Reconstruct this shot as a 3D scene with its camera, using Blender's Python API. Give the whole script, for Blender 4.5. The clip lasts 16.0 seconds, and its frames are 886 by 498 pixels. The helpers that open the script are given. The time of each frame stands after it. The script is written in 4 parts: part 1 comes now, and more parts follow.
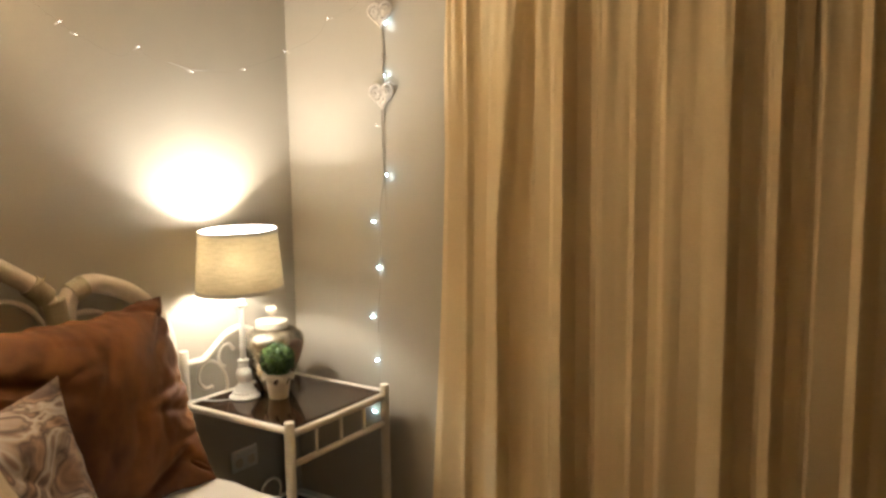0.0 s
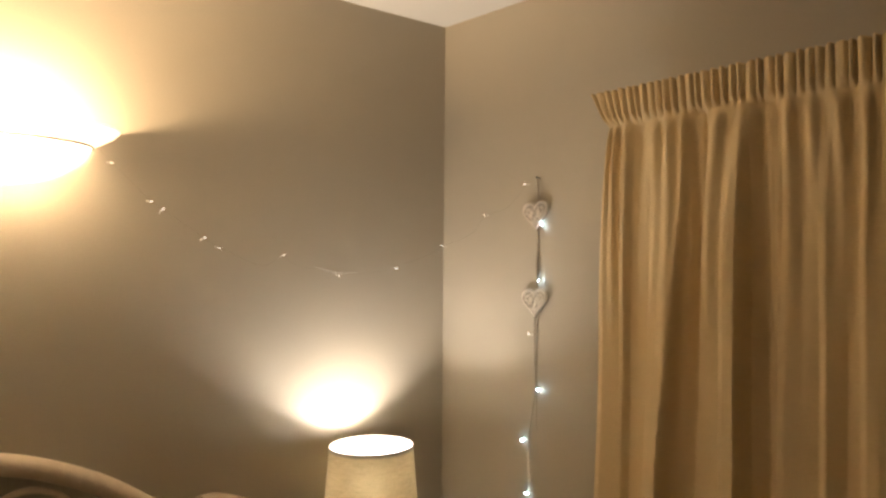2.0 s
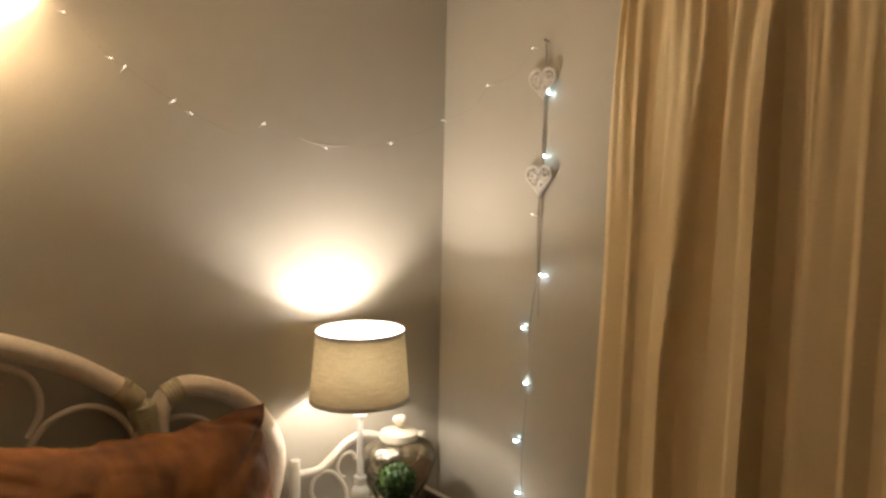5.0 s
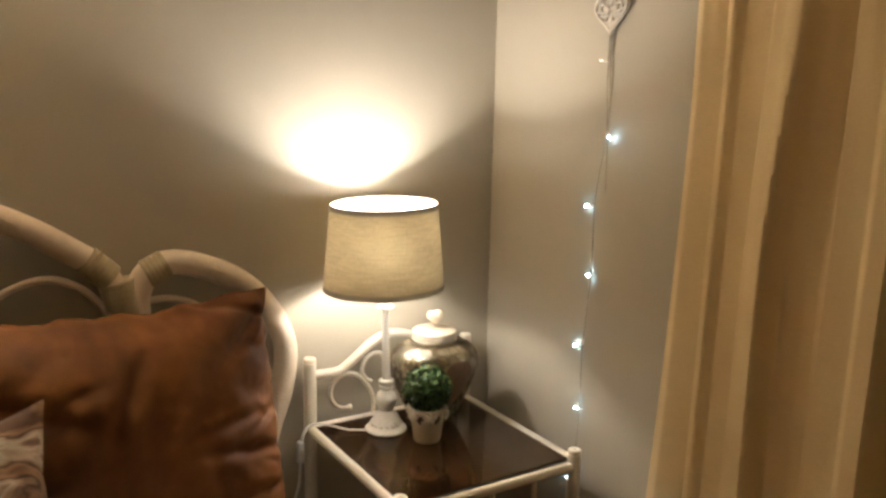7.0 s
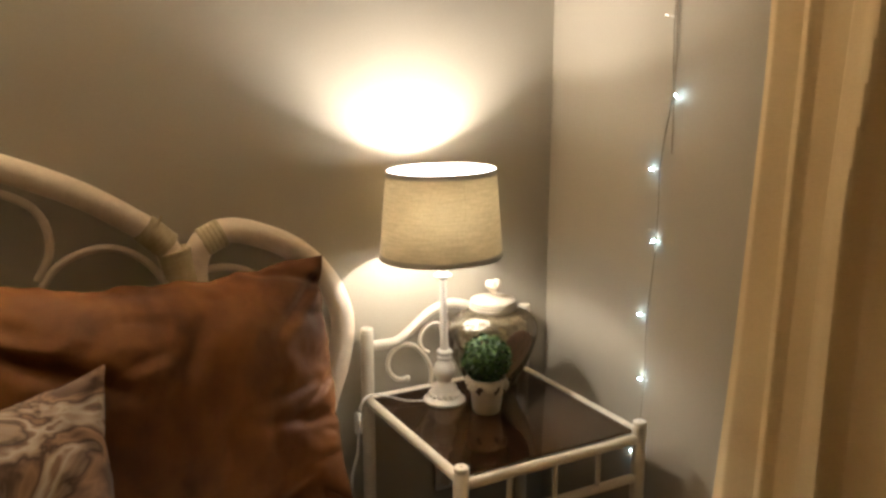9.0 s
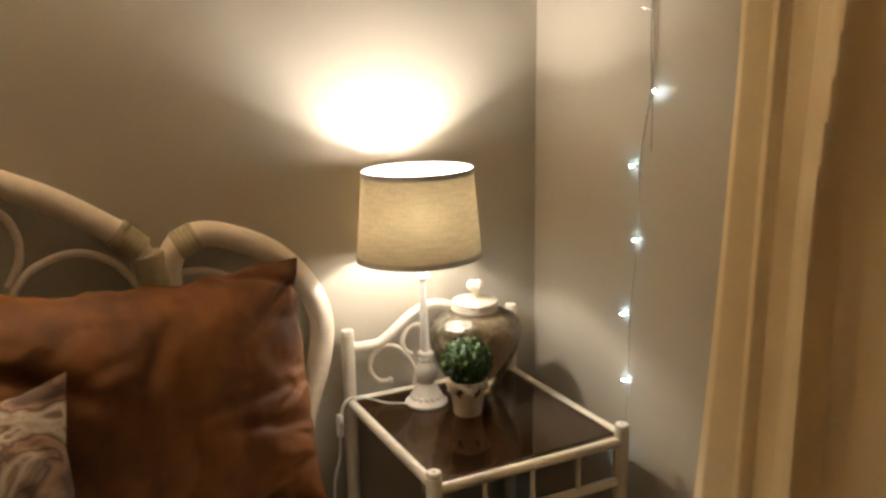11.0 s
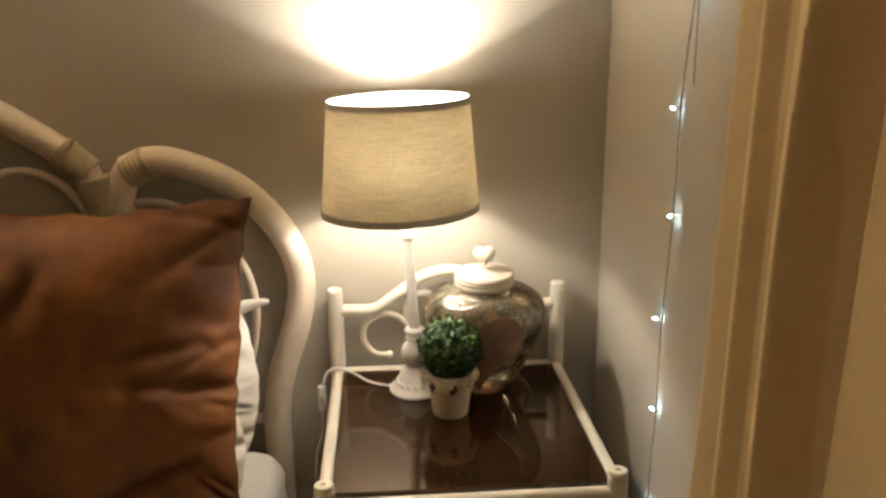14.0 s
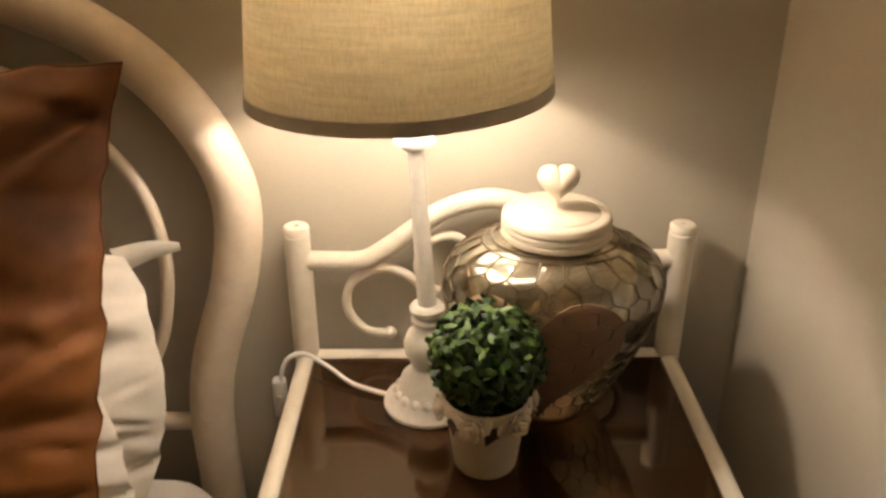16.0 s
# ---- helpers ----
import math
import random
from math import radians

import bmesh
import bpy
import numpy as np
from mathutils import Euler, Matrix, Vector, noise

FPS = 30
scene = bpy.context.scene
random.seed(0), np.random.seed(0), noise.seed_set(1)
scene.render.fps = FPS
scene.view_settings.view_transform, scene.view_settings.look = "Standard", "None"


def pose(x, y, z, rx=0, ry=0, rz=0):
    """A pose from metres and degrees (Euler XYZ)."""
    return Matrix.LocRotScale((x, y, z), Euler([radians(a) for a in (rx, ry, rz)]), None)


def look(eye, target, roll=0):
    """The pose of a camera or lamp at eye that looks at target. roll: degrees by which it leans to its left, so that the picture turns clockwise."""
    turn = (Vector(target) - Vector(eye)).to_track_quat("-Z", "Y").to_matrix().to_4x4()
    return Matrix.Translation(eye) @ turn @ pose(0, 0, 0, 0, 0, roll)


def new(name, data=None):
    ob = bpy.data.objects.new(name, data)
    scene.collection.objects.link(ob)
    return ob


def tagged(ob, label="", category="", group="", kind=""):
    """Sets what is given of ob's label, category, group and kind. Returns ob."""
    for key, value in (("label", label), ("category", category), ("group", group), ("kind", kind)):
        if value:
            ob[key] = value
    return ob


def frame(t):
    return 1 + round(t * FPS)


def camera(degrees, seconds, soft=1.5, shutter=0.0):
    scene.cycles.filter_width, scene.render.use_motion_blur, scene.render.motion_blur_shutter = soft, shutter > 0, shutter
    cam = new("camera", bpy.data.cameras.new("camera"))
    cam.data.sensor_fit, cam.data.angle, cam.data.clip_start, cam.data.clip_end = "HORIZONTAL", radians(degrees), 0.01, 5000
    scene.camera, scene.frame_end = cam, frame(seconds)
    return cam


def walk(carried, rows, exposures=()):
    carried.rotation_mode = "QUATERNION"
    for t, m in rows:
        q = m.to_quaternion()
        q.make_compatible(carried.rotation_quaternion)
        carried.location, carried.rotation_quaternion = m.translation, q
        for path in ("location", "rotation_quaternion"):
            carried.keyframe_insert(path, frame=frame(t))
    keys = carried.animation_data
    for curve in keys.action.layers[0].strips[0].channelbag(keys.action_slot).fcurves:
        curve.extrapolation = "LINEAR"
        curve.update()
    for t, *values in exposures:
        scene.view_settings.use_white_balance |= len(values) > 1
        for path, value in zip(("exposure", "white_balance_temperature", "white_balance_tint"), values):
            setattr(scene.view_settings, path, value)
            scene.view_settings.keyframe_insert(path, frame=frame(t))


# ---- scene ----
cam = camera(57.5, 16.0, soft=2.8)
PATH = [
    (0, (-2.026, -1.983, 1.351), (-0.377, -0.879, 1.106), -0.8),
    (0.5, (-1.807, -1.98, 1.406), (-0.301, -0.689, 1.156), 0.6),
    (1, (-1.657, -2.009, 1.48), (-0.274, -0.57, 1.362), 1.0),
    (1.5, (-1.676, -1.992, 1.594), (-0.328, -0.515, 1.588), 0.9),
    (2, (-1.688, -1.981, 1.613), (-0.392, -0.458, 1.66), 0.5),
    (2.5, (-1.68, -1.986, 1.605), (-0.421, -0.432, 1.645), 0.3),
    (3, (-1.674, -1.973, 1.595), (-0.42, -0.415, 1.618), -0.1),
    (3.5, (-1.674, -1.96, 1.592), (-0.409, -0.411, 1.59), 0.1),
    (4, (-1.663, -1.956, 1.57), (-0.402, -0.403, 1.536), 0.4),
    (4.5, (-1.617, -1.966, 1.566), (-0.374, -0.402, 1.46), 1.0),
    (5, (-1.501, -1.893, 1.535), (-0.262, -0.335, 1.344), 1.2),
    (7.5, (-1.153, -1.644, 1.315), (-0.154, 0.045, 0.931), 0.9),
    (8, (-1.15, -1.635, 1.298), (-0.168, 0.062, 0.904), 0.6),
    (8.5, (-1.157, -1.63, 1.284), (-0.197, 0.082, 0.897), 0.3),
    (9, (-1.17, -1.622, 1.305), (-0.243, 0.102, 0.894), -0.0),
    (11.5, (-0.98, -1.653, 1.314), (-0.151, 0.114, 0.878), -1.7),
    (12, (-0.8, -1.66, 1.296), (-0.087, 0.153, 0.842), -2.1),
    (12.5, (-0.719, -1.584, 1.272), (-0.143, 0.265, 0.772), -1.8),
    (13, (-0.594, -1.56, 1.27), (-0.171, 0.317, 0.723), -0.9),
    (13.5, (-0.465, -1.552, 1.252), (-0.215, 0.355, 0.701), -0.3),
    (14, (-0.412, -1.457, 1.25), (-0.267, 0.459, 0.694), -0.5),
    (14.5, (-0.419, -1.203, 1.231), (-0.294, 0.71, 0.662), 0.2),
    (15, (-0.399, -1.019, 1.181), (-0.331, 0.868, 0.523), 0.6),
    (15.5, (-0.346, -0.883, 1.135), (-0.335, 0.967, 0.372), 0.5),
    (16, (-0.347, -0.83, 1.114), (-0.347, 0.979, 0.259), -0.3),
]
walk(cam, [(t, look(eye, target, roll)) for t, eye, target, roll in PATH],
     exposures=((0.0, 0.66, 6550, 9), (0.5, 0.62, 6550, 9), (1.0, 0.36, 6600, 10), (1.5, 0.09, 6700, 11), (2.0, -0.05, 6980, 13), (3.5, -0.03, 6950, 13), (4.5, 0.02, 6800, 12), (5.0, 0.06, 6700, 12), (7.5, 0.18, 6650, 10), (12.0, 0.22, 6680, 11), (13.5, 0.29, 6680, 11), (14.5, 0.20, 6700, 10), (15.0, 0.08, 7050, 12), (15.5, 0.01, 7450, 15), (16.0, 0.01, 7700, 17)))

# ---- light and exposure ----
world = bpy.data.worlds.new("night")
world.use_nodes = True
world.node_tree.nodes["Background"].inputs[0].default_value = (0.02, 0.022, 0.03, 1)
world.node_tree.nodes["Background"].inputs[1].default_value = 0.2
scene.world = world

LAMP = (-0.383, -0.150)           # table lamp axis at the shade
SCONCE = (-1.285, 1.90)           # wall lamp, x and rim height


def bulb_light(name, place, watts, size, colour):
    data = bpy.data.lights.new(name, "POINT")
    data.energy, data.shadow_soft_size, data.color = watts, size, colour
    ob = new(name, data)
    ob.location = place
    return ob


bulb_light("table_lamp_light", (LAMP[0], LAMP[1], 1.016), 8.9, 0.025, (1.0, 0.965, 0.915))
upfill = bpy.data.lights.new("table_lamp_upfill", "AREA")     # unseen upward fill, added above the bulb to brighten the walls
upfill.shape, upfill.size, upfill.energy, upfill.color = "DISK", 0.036, 2.5, (1.0, 0.965, 0.915)
upfill_light = new("table_lamp_upfill", upfill)
upfill_light.matrix_world = look((LAMP[0], LAMP[1], 1.052), (LAMP[0], LAMP[1] - 0.0001, 2.0))
bulb_light("wall_lamp_light", (SCONCE[0], -0.066, 1.852), 47.0, 0.045, (1.0, 0.752, 0.470))


# ---- materials ----
def material(name):
    m = bpy.data.materials.new(name)
    m.use_nodes = True
    nt = m.node_tree
    return m, nt, nt.nodes["Principled BSDF"], nt.nodes["Material Output"]


def node(nt, kind, **inputs):
    n = nt.nodes.new(kind)
    for key, value in inputs.items():
        n.inputs[key.replace("_", " ")].default_value = value
    return n


def coords(nt, scale=(1, 1, 1)):
    tc = nt.nodes.new("ShaderNodeTexCoord")
    mp = nt.nodes.new("ShaderNodeMapping")
    mp.inputs["Scale"].default_value = scale
    nt.links.new(tc.outputs["Object"], mp.inputs["Vector"])
    return mp.outputs["Vector"]


def ramp(nt, fac, stops):
    r = nt.nodes.new("ShaderNodeValToRGB")
    el = r.color_ramp.elements
    while len(el) < len(stops):
        el.new(0.5)
    for e, (p, c) in zip(el, stops):
        e.position, e.color = p, (*c, 1)
    nt.links.new(fac, r.inputs["Fac"])
    return r.outputs["Color"]


def bump(nt, height, strength, distance, onto):
    b = nt.nodes.new("ShaderNodeBump")
    b.inputs["Strength"].default_value, b.inputs["Distance"].default_value = strength, distance
    nt.links.new(height, b.inputs["Height"])
    nt.links.new(b.outputs["Normal"], onto.inputs["Normal"])
    return b


def surface(name, dark, light, rough=0.6, grain=40, stain=3.0, relief=0.0006, strength=0.4, metal=0.0, sheen=0.0, stretch=(1, 1, 1), coat=0.0):
    """A painted, woven or stained surface: two scales of colour and a fine relief."""
    m, nt, p, out = material(name)
    v = coords(nt, stretch)
    big = node(nt, "ShaderNodeTexNoise", Scale=stain, Detail=4.0, Roughness=0.6)
    fine = node(nt, "ShaderNodeTexNoise", Scale=grain, Detail=3.0, Roughness=0.6)
    for n in (big, fine):
        nt.links.new(v, n.inputs["Vector"])
    mix = node(nt, "ShaderNodeMix")
    mix.inputs["Factor"].default_value = 0.4
    nt.links.new(big.outputs["Fac"], mix.inputs[2])
    nt.links.new(fine.outputs["Fac"], mix.inputs[3])
    nt.links.new(ramp(nt, mix.outputs[0], [(0.3, dark), (0.7, light)]), p.inputs["Base Color"])
    p.inputs["Roughness"].default_value, p.inputs["Metallic"].default_value = rough, metal
    p.inputs["Sheen Weight"].default_value, p.inputs["Coat Weight"].default_value = sheen, coat
    bump(nt, fine.outputs["Fac"], strength, relief, p)
    return m


def glow(name, colour, strength):
    m, nt, p, out = material(name)
    p.inputs["Base Color"].default_value = (*colour, 1)
    p.inputs["Emission Color"].default_value, p.inputs["Emission Strength"].default_value = (*colour, 1), strength
    return m


def forward_scatter(nt, colour, rough, share, diffuse):
    """Light passing a thin sheet: partly spread evenly, partly kept near its direction."""
    fw = node(nt, "ShaderNodeBsdfRefraction", Roughness=rough, IOR=1.45)
    mix = nt.nodes.new("ShaderNodeMixShader")
    mix.inputs[0].default_value = share
    nt.links.new(diffuse.outputs[0], mix.inputs[1])
    nt.links.new(fw.outputs[0], mix.inputs[2])
    if isinstance(colour, tuple):
        fw.inputs["Color"].default_value = (*colour, 1)
    else:
        nt.links.new(colour, fw.inputs["Color"])
    return mix


def thin_cloth(name, dark, light, through_light, rough=0.9, amount=0.5, slubs=(15, 15, 95), warps=(150, 150, 40), forward=0.0):
    """Cloth that lets a part of the light through, with a visible weave."""
    m, nt, p, out = material(name)
    tc = nt.nodes.new("ShaderNodeTexCoord")
    slub = nt.nodes.new("ShaderNodeMapping")
    slub.inputs["Scale"].default_value = slubs
    nt.links.new(tc.outputs["Object"], slub.inputs["Vector"])
    sn = node(nt, "ShaderNodeTexNoise", Scale=1.6, Detail=3.0, Roughness=0.65)
    nt.links.new(slub.outputs["Vector"], sn.inputs["Vector"])
    warp = nt.nodes.new("ShaderNodeMapping")
    warp.inputs["Scale"].default_value = warps
    nt.links.new(tc.outputs["Object"], warp.inputs["Vector"])
    wn = node(nt, "ShaderNodeTexNoise", Scale=1.6, Detail=3.0, Roughness=0.65)
    nt.links.new(warp.outputs["Vector"], wn.inputs["Vector"])
    add = nt.nodes.new("ShaderNodeMath")
    add.operation = "ADD"
    nt.links.new(sn.outputs["Fac"], add.inputs[0])
    nt.links.new(wn.outputs["Fac"], add.inputs[1])
    half = nt.nodes.new("ShaderNodeMath")
    half.operation = "MULTIPLY"
    half.inputs[1].default_value = 0.5
    nt.links.new(add.outputs[0], half.inputs[0])
    colour = ramp(nt, half.outputs[0], [(0.36, dark), (0.62, light)])
    nt.links.new(colour, p.inputs["Base Color"])
    p.inputs["Roughness"].default_value = rough
    bump(nt, half.outputs[0], 0.5, 0.0006, p)
    tr = nt.nodes.new("ShaderNodeBsdfTranslucent")
    tint = ramp(nt, half.outputs[0], [(0.36, tuple(c * 0.58 for c in through_light)), (0.6, through_light)])
    nt.links.new(tint, tr.inputs["Color"])
    if forward:
        tr = forward_scatter(nt, tint, 0.8, forward, tr)
    mix = nt.nodes.new("ShaderNodeMixShader")
    mix.inputs[0].default_value = amount
    nt.links.new(p.outputs[0], mix.inputs[1])
    nt.links.new(tr.outputs[0], mix.inputs[2])
    nt.links.new(mix.outputs[0], out.inputs["Surface"])
    return m


def frosted(name, colour, amount, forward=0.0):
    m, nt, p, out = material(name)
    p.inputs["Base Color"].default_value, p.inputs["Roughness"].default_value = (*colour, 1), 0.35
    tr = nt.nodes.new("ShaderNodeBsdfTranslucent")
    tr.inputs["Color"].default_value = (*colour, 1)
    if forward:
        tr = forward_scatter(nt, colour, 0.8, forward, tr)
    mix = nt.nodes.new("ShaderNodeMixShader")
    mix.inputs[0].default_value = amount
    nt.links.new(p.outputs[0], mix.inputs[1])
    nt.links.new(tr.outputs[0], mix.inputs[2])
    nt.links.new(mix.outputs[0], out.inputs["Surface"])
    return m


def clear_glass(name, tint, rough, silver):
    """Glass of a thin vessel: see-through, with gloss that grows at the rim and a streaky silvered lining."""
    m, nt, p, out = material(name)
    tr = nt.nodes.new("ShaderNodeBsdfTransparent")
    tr.inputs["Color"].default_value = (*tint, 1)
    gl = node(nt, "ShaderNodeBsdfGlossy", Roughness=rough)
    gl.inputs["Color"].default_value = (0.9, 0.87, 0.8, 1)
    fr = node(nt, "ShaderNodeFresnel", IOR=1.5)
    v = coords(nt)
    n = node(nt, "ShaderNodeTexNoise", Scale=14.0, Detail=3.0, Roughness=0.6)
    nt.links.new(v, n.inputs["Vector"])
    mul = nt.nodes.new("ShaderNodeMath")
    mul.operation, mul.use_clamp = "MULTIPLY_ADD", True
    mul.inputs[1].default_value = silver
    nt.links.new(n.outputs["Fac"], mul.inputs[0])
    nt.links.new(fr.outputs[0], mul.inputs[2])
    b = nt.nodes.new("ShaderNodeBump")
    b.inputs["Strength"].default_value, b.inputs["Distance"].default_value = 0.35, 0.004
    nt.links.new(n.outputs["Fac"], b.inputs["Height"])
    nt.links.new(b.outputs["Normal"], gl.inputs["Normal"])
    p.inputs["Base Color"].default_value = (0.60, 0.51, 0.34, 1)
    p.inputs["Metallic"].default_value, p.inputs["Roughness"].default_value = 0.6, 0.32
    nt.links.new(b.outputs["Normal"], p.inputs["Normal"])
    lining = nt.nodes.new("ShaderNodeMixShader")
    patch = node(nt, "ShaderNodeTexNoise", Scale=22.0, Detail=4.0, Roughness=0.65)
    nt.links.new(v, patch.inputs["Vector"])
    share = nt.nodes.new("ShaderNodeMapRange")
    share.inputs["From Min"].default_value, share.inputs["From Max"].default_value = 0.35, 0.7
    share.inputs["To Min"].default_value, share.inputs["To Max"].default_value = 0.03, 0.30
    nt.links.new(patch.outputs["Fac"], share.inputs["Value"])
    nt.links.new(share.outputs[0], lining.inputs[0])
    nt.links.new(tr.outputs[0], lining.inputs[1])
    nt.links.new(p.outputs[0], lining.inputs[2])
    mix = nt.nodes.new("ShaderNodeMixShader")
    nt.links.new(mul.outputs[0], mix.inputs[0])
    nt.links.new(lining.outputs[0], mix.inputs[1])
    nt.links.new(gl.outputs[0], mix.inputs[2])
    nt.links.new(mix.outputs[0], out.inputs["Surface"])
    return m


def smoked_glass(name):
    m, nt, p, out = material(name)
    v = coords(nt)
    n = node(nt, "ShaderNodeTexNoise", Scale=6.0, Detail=5.0, Roughness=0.7)
    nt.links.new(v, n.inputs["Vector"])
    p.inputs["Base Color"].default_value = (0.030, 0.013, 0.006, 1)
    r = nt.nodes.new("ShaderNodeMapRange")
    r.inputs["To Min"].default_value, r.inputs["To Max"].default_value = 0.03, 0.075
    nt.links.new(n.outputs["Fac"], r.inputs["Value"])
    nt.links.new(r.outputs[0], p.inputs["Roughness"])
    p.inputs["IOR"].default_value = 1.85
    p.inputs["Specular Tint"].default_value = (1.0, 0.74, 0.50, 1)
    tr = nt.nodes.new("ShaderNodeBsdfTransparent")
    tr.inputs["Color"].default_value = (0.42, 0.25, 0.15, 1)
    mix = nt.nodes.new("ShaderNodeMixShader")
    mix.inputs[0].default_value = 0.32
    nt.links.new(p.outputs[0], mix.inputs[1])
    nt.links.new(tr.outputs[0], mix.inputs[2])
    nt.links.new(mix.outputs[0], out.inputs["Surface"])
    return m


def marbled(name):
    m, nt, p, out = material(name)
    v = coords(nt)
    n = node(nt, "ShaderNodeTexNoise", Scale=6.5, Detail=4.0, Roughness=0.45, Distortion=1.5)
    nt.links.new(v, n.inputs["Vector"])
    c = ramp(nt, n.outputs["Fac"], [(0.33, (0.10, 0.048, 0.028)), (0.40, (0.32, 0.185, 0.115)), (0.445, (0.085, 0.045, 0.031)), (0.47, (0.30, 0.21, 0.155)), (0.52, (0.47, 0.395, 0.335)), (0.55, (0.22, 0.13, 0.092)), (0.585, (0.10, 0.064, 0.05)), (0.62, (0.34, 0.235, 0.175)), (0.70, (0.47, 0.39, 0.33))])
    nt.links.new(c, p.inputs["Base Color"])
    p.inputs["Roughness"].default_value, p.inputs["Sheen Weight"].default_value = 0.7, 0.2
    f = node(nt, "ShaderNodeTexNoise", Scale=300.0, Detail=2.0)
    nt.links.new(v, f.inputs["Vector"])
    bump(nt, f.outputs["Fac"], 0.4, 0.0006, p)
    return m


def velvet(name):
    """Napped cloth: dark where it is seen straight on, bright along grazing light, brushed into patches."""
    m, nt, p, out = material(name)
    v = coords(nt)
    big = node(nt, "ShaderNodeTexNoise", Scale=3.4, Detail=3.0, Roughness=0.5, Distortion=1.1)
    fine = node(nt, "ShaderNodeTexNoise", Scale=320.0, Detail=2.0)
    mid = node(nt, "ShaderNodeTexNoise", Scale=26.0, Detail=3.0, Roughness=0.6)
    for n in (big, fine, mid):
        nt.links.new(v, n.inputs["Vector"])
    mix = node(nt, "ShaderNodeMix")
    mix.inputs["Factor"].default_value = 0.16
    nt.links.new(big.outputs["Fac"], mix.inputs[2])
    nt.links.new(mid.outputs["Fac"], mix.inputs[3])
    # The lit and dark look of the brushed nap is put into the base colour.
    nt.links.new(ramp(nt, mix.outputs[0], [(0.34, (0.066, 0.0200, 0.0037)), (0.64, (0.198, 0.070, 0.0152))]), p.inputs["Base Color"])
    p.inputs["Roughness"].default_value = 0.7
    p.inputs["Sheen Weight"].default_value, p.inputs["Sheen Roughness"].default_value = 0.28, 0.32
    p.inputs["Sheen Tint"].default_value = (1.0, 0.50, 0.17, 1)
    p.inputs["Specular IOR Level"].default_value = 0.25
    first = bump(nt, mid.outputs["Fac"], 0.22, 0.003, p)
    second = nt.nodes.new("ShaderNodeBump")
    second.inputs["Strength"].default_value, second.inputs["Distance"].default_value = 0.3, 0.0006
    nt.links.new(fine.outputs["Fac"], second.inputs["Height"])
    nt.links.new(first.outputs["Normal"], second.inputs["Normal"])
    nt.links.new(second.outputs["Normal"], p.inputs["Normal"])
    return m


def leafy(name):
    m, nt, p, out = material(name)
    geo = nt.nodes.new("ShaderNodeNewGeometry")
    c = ramp(nt, geo.outputs["Random Per Island"], [(0.0, (0.009, 0.026, 0.005)), (0.6, (0.026, 0.066, 0.010)), (1.0, (0.082, 0.135, 0.022))])
    nt.links.new(c, p.inputs["Base Color"])
    p.inputs["Roughness"].default_value = 0.45
    p.inputs["Specular IOR Level"].default_value = 0.35
    return m


WALL = surface("greige_wall_paint", (0.415, 0.366, 0.286), (0.457, 0.405, 0.320), rough=0.58, grain=170, stain=1.6, relief=0.0007, strength=0.35)
CEILING = surface("white_ceiling_paint", (0.74, 0.73, 0.70), (0.80, 0.79, 0.76), rough=0.85, grain=200, stain=2)
# Floor is unseen; its light tan is chosen to bounce warm light upwards.
FLOOR = surface("tan_bounce_floor", (0.40, 0.26, 0.14), (0.54, 0.37, 0.21), rough=0.45, grain=30, stain=4, stretch=(1, 12, 1))
SKIRT = surface("dark_wood_skirting", (0.045, 0.022, 0.014), (0.085, 0.045, 0.028), rough=0.4, grain=25, stain=5, stretch=(1, 1, 10))
CREAM = surface("cream_painted_cane", (0.60, 0.49, 0.37), (0.74, 0.62, 0.48), rough=0.55, grain=60, stain=7, relief=0.0008, strength=0.35)
BINDING = surface("aged_cane_binding", (0.30, 0.235, 0.13), (0.50, 0.41, 0.26), rough=0.55, grain=120, stain=14, relief=0.001, strength=0.6, stretch=(4, 4, 1))
IVORY = surface("ivory_painted_metal", (0.66, 0.58, 0.46), (0.78, 0.71, 0.59), rough=0.38, grain=90, stain=12, relief=0.0004, strength=0.3)
CHALK = surface("white_chalk_paint", (0.66, 0.62, 0.55), (0.84, 0.80, 0.73), rough=0.6, grain=140, stain=18, relief=0.0006, strength=0.4)
CERAMIC = surface("cream_ceramic", (0.55, 0.465, 0.35), (0.66, 0.57, 0.45), rough=0.55, grain=60, stain=12, relief=0.0004, strength=0.25)
VELVET = velvet("brown_velvet")
COTTON = surface("white_cotton", (0.73, 0.665, 0.565), (0.81, 0.745, 0.65), rough=0.85, grain=260, stain=5, relief=0.0005, strength=0.4, sheen=0.15)
WOOL = surface("cream_knit", (0.52, 0.40, 0.26), (0.68, 0.55, 0.38), rough=0.95, grain=150, stain=8, relief=0.003, strength=0.8, sheen=0.3)
PATTERN = marbled("marbled_floral_cotton")
DRAPE = thin_cloth("sand_curtain_cloth", (0.675, 0.512, 0.286), (0.725, 0.558, 0.324), (0.45, 0.34, 0.2), amount=0.05, slubs=(40, 40, 420), warps=(520, 520, 60))
LINEN = thin_cloth("beige_linen_shade", (0.46, 0.385, 0.265), (0.60, 0.51, 0.37), (0.95, 0.78, 0.46), amount=0.175, slubs=(15, 15, 165), warps=(420, 420, 60), forward=0.4)
SEAM = thin_cloth("beige_linen_seam", (0.42, 0.34, 0.22), (0.52, 0.43, 0.29), (0.92, 0.70, 0.36), amount=0.15)
LINING = frosted("white_shade_lining", (0.88, 0.86, 0.82), 0.10, forward=0.45)
TRIM = surface("grey_shade_trim", (0.36, 0.32, 0.265), (0.46, 0.41, 0.345), rough=0.9, grain=300, stain=20)
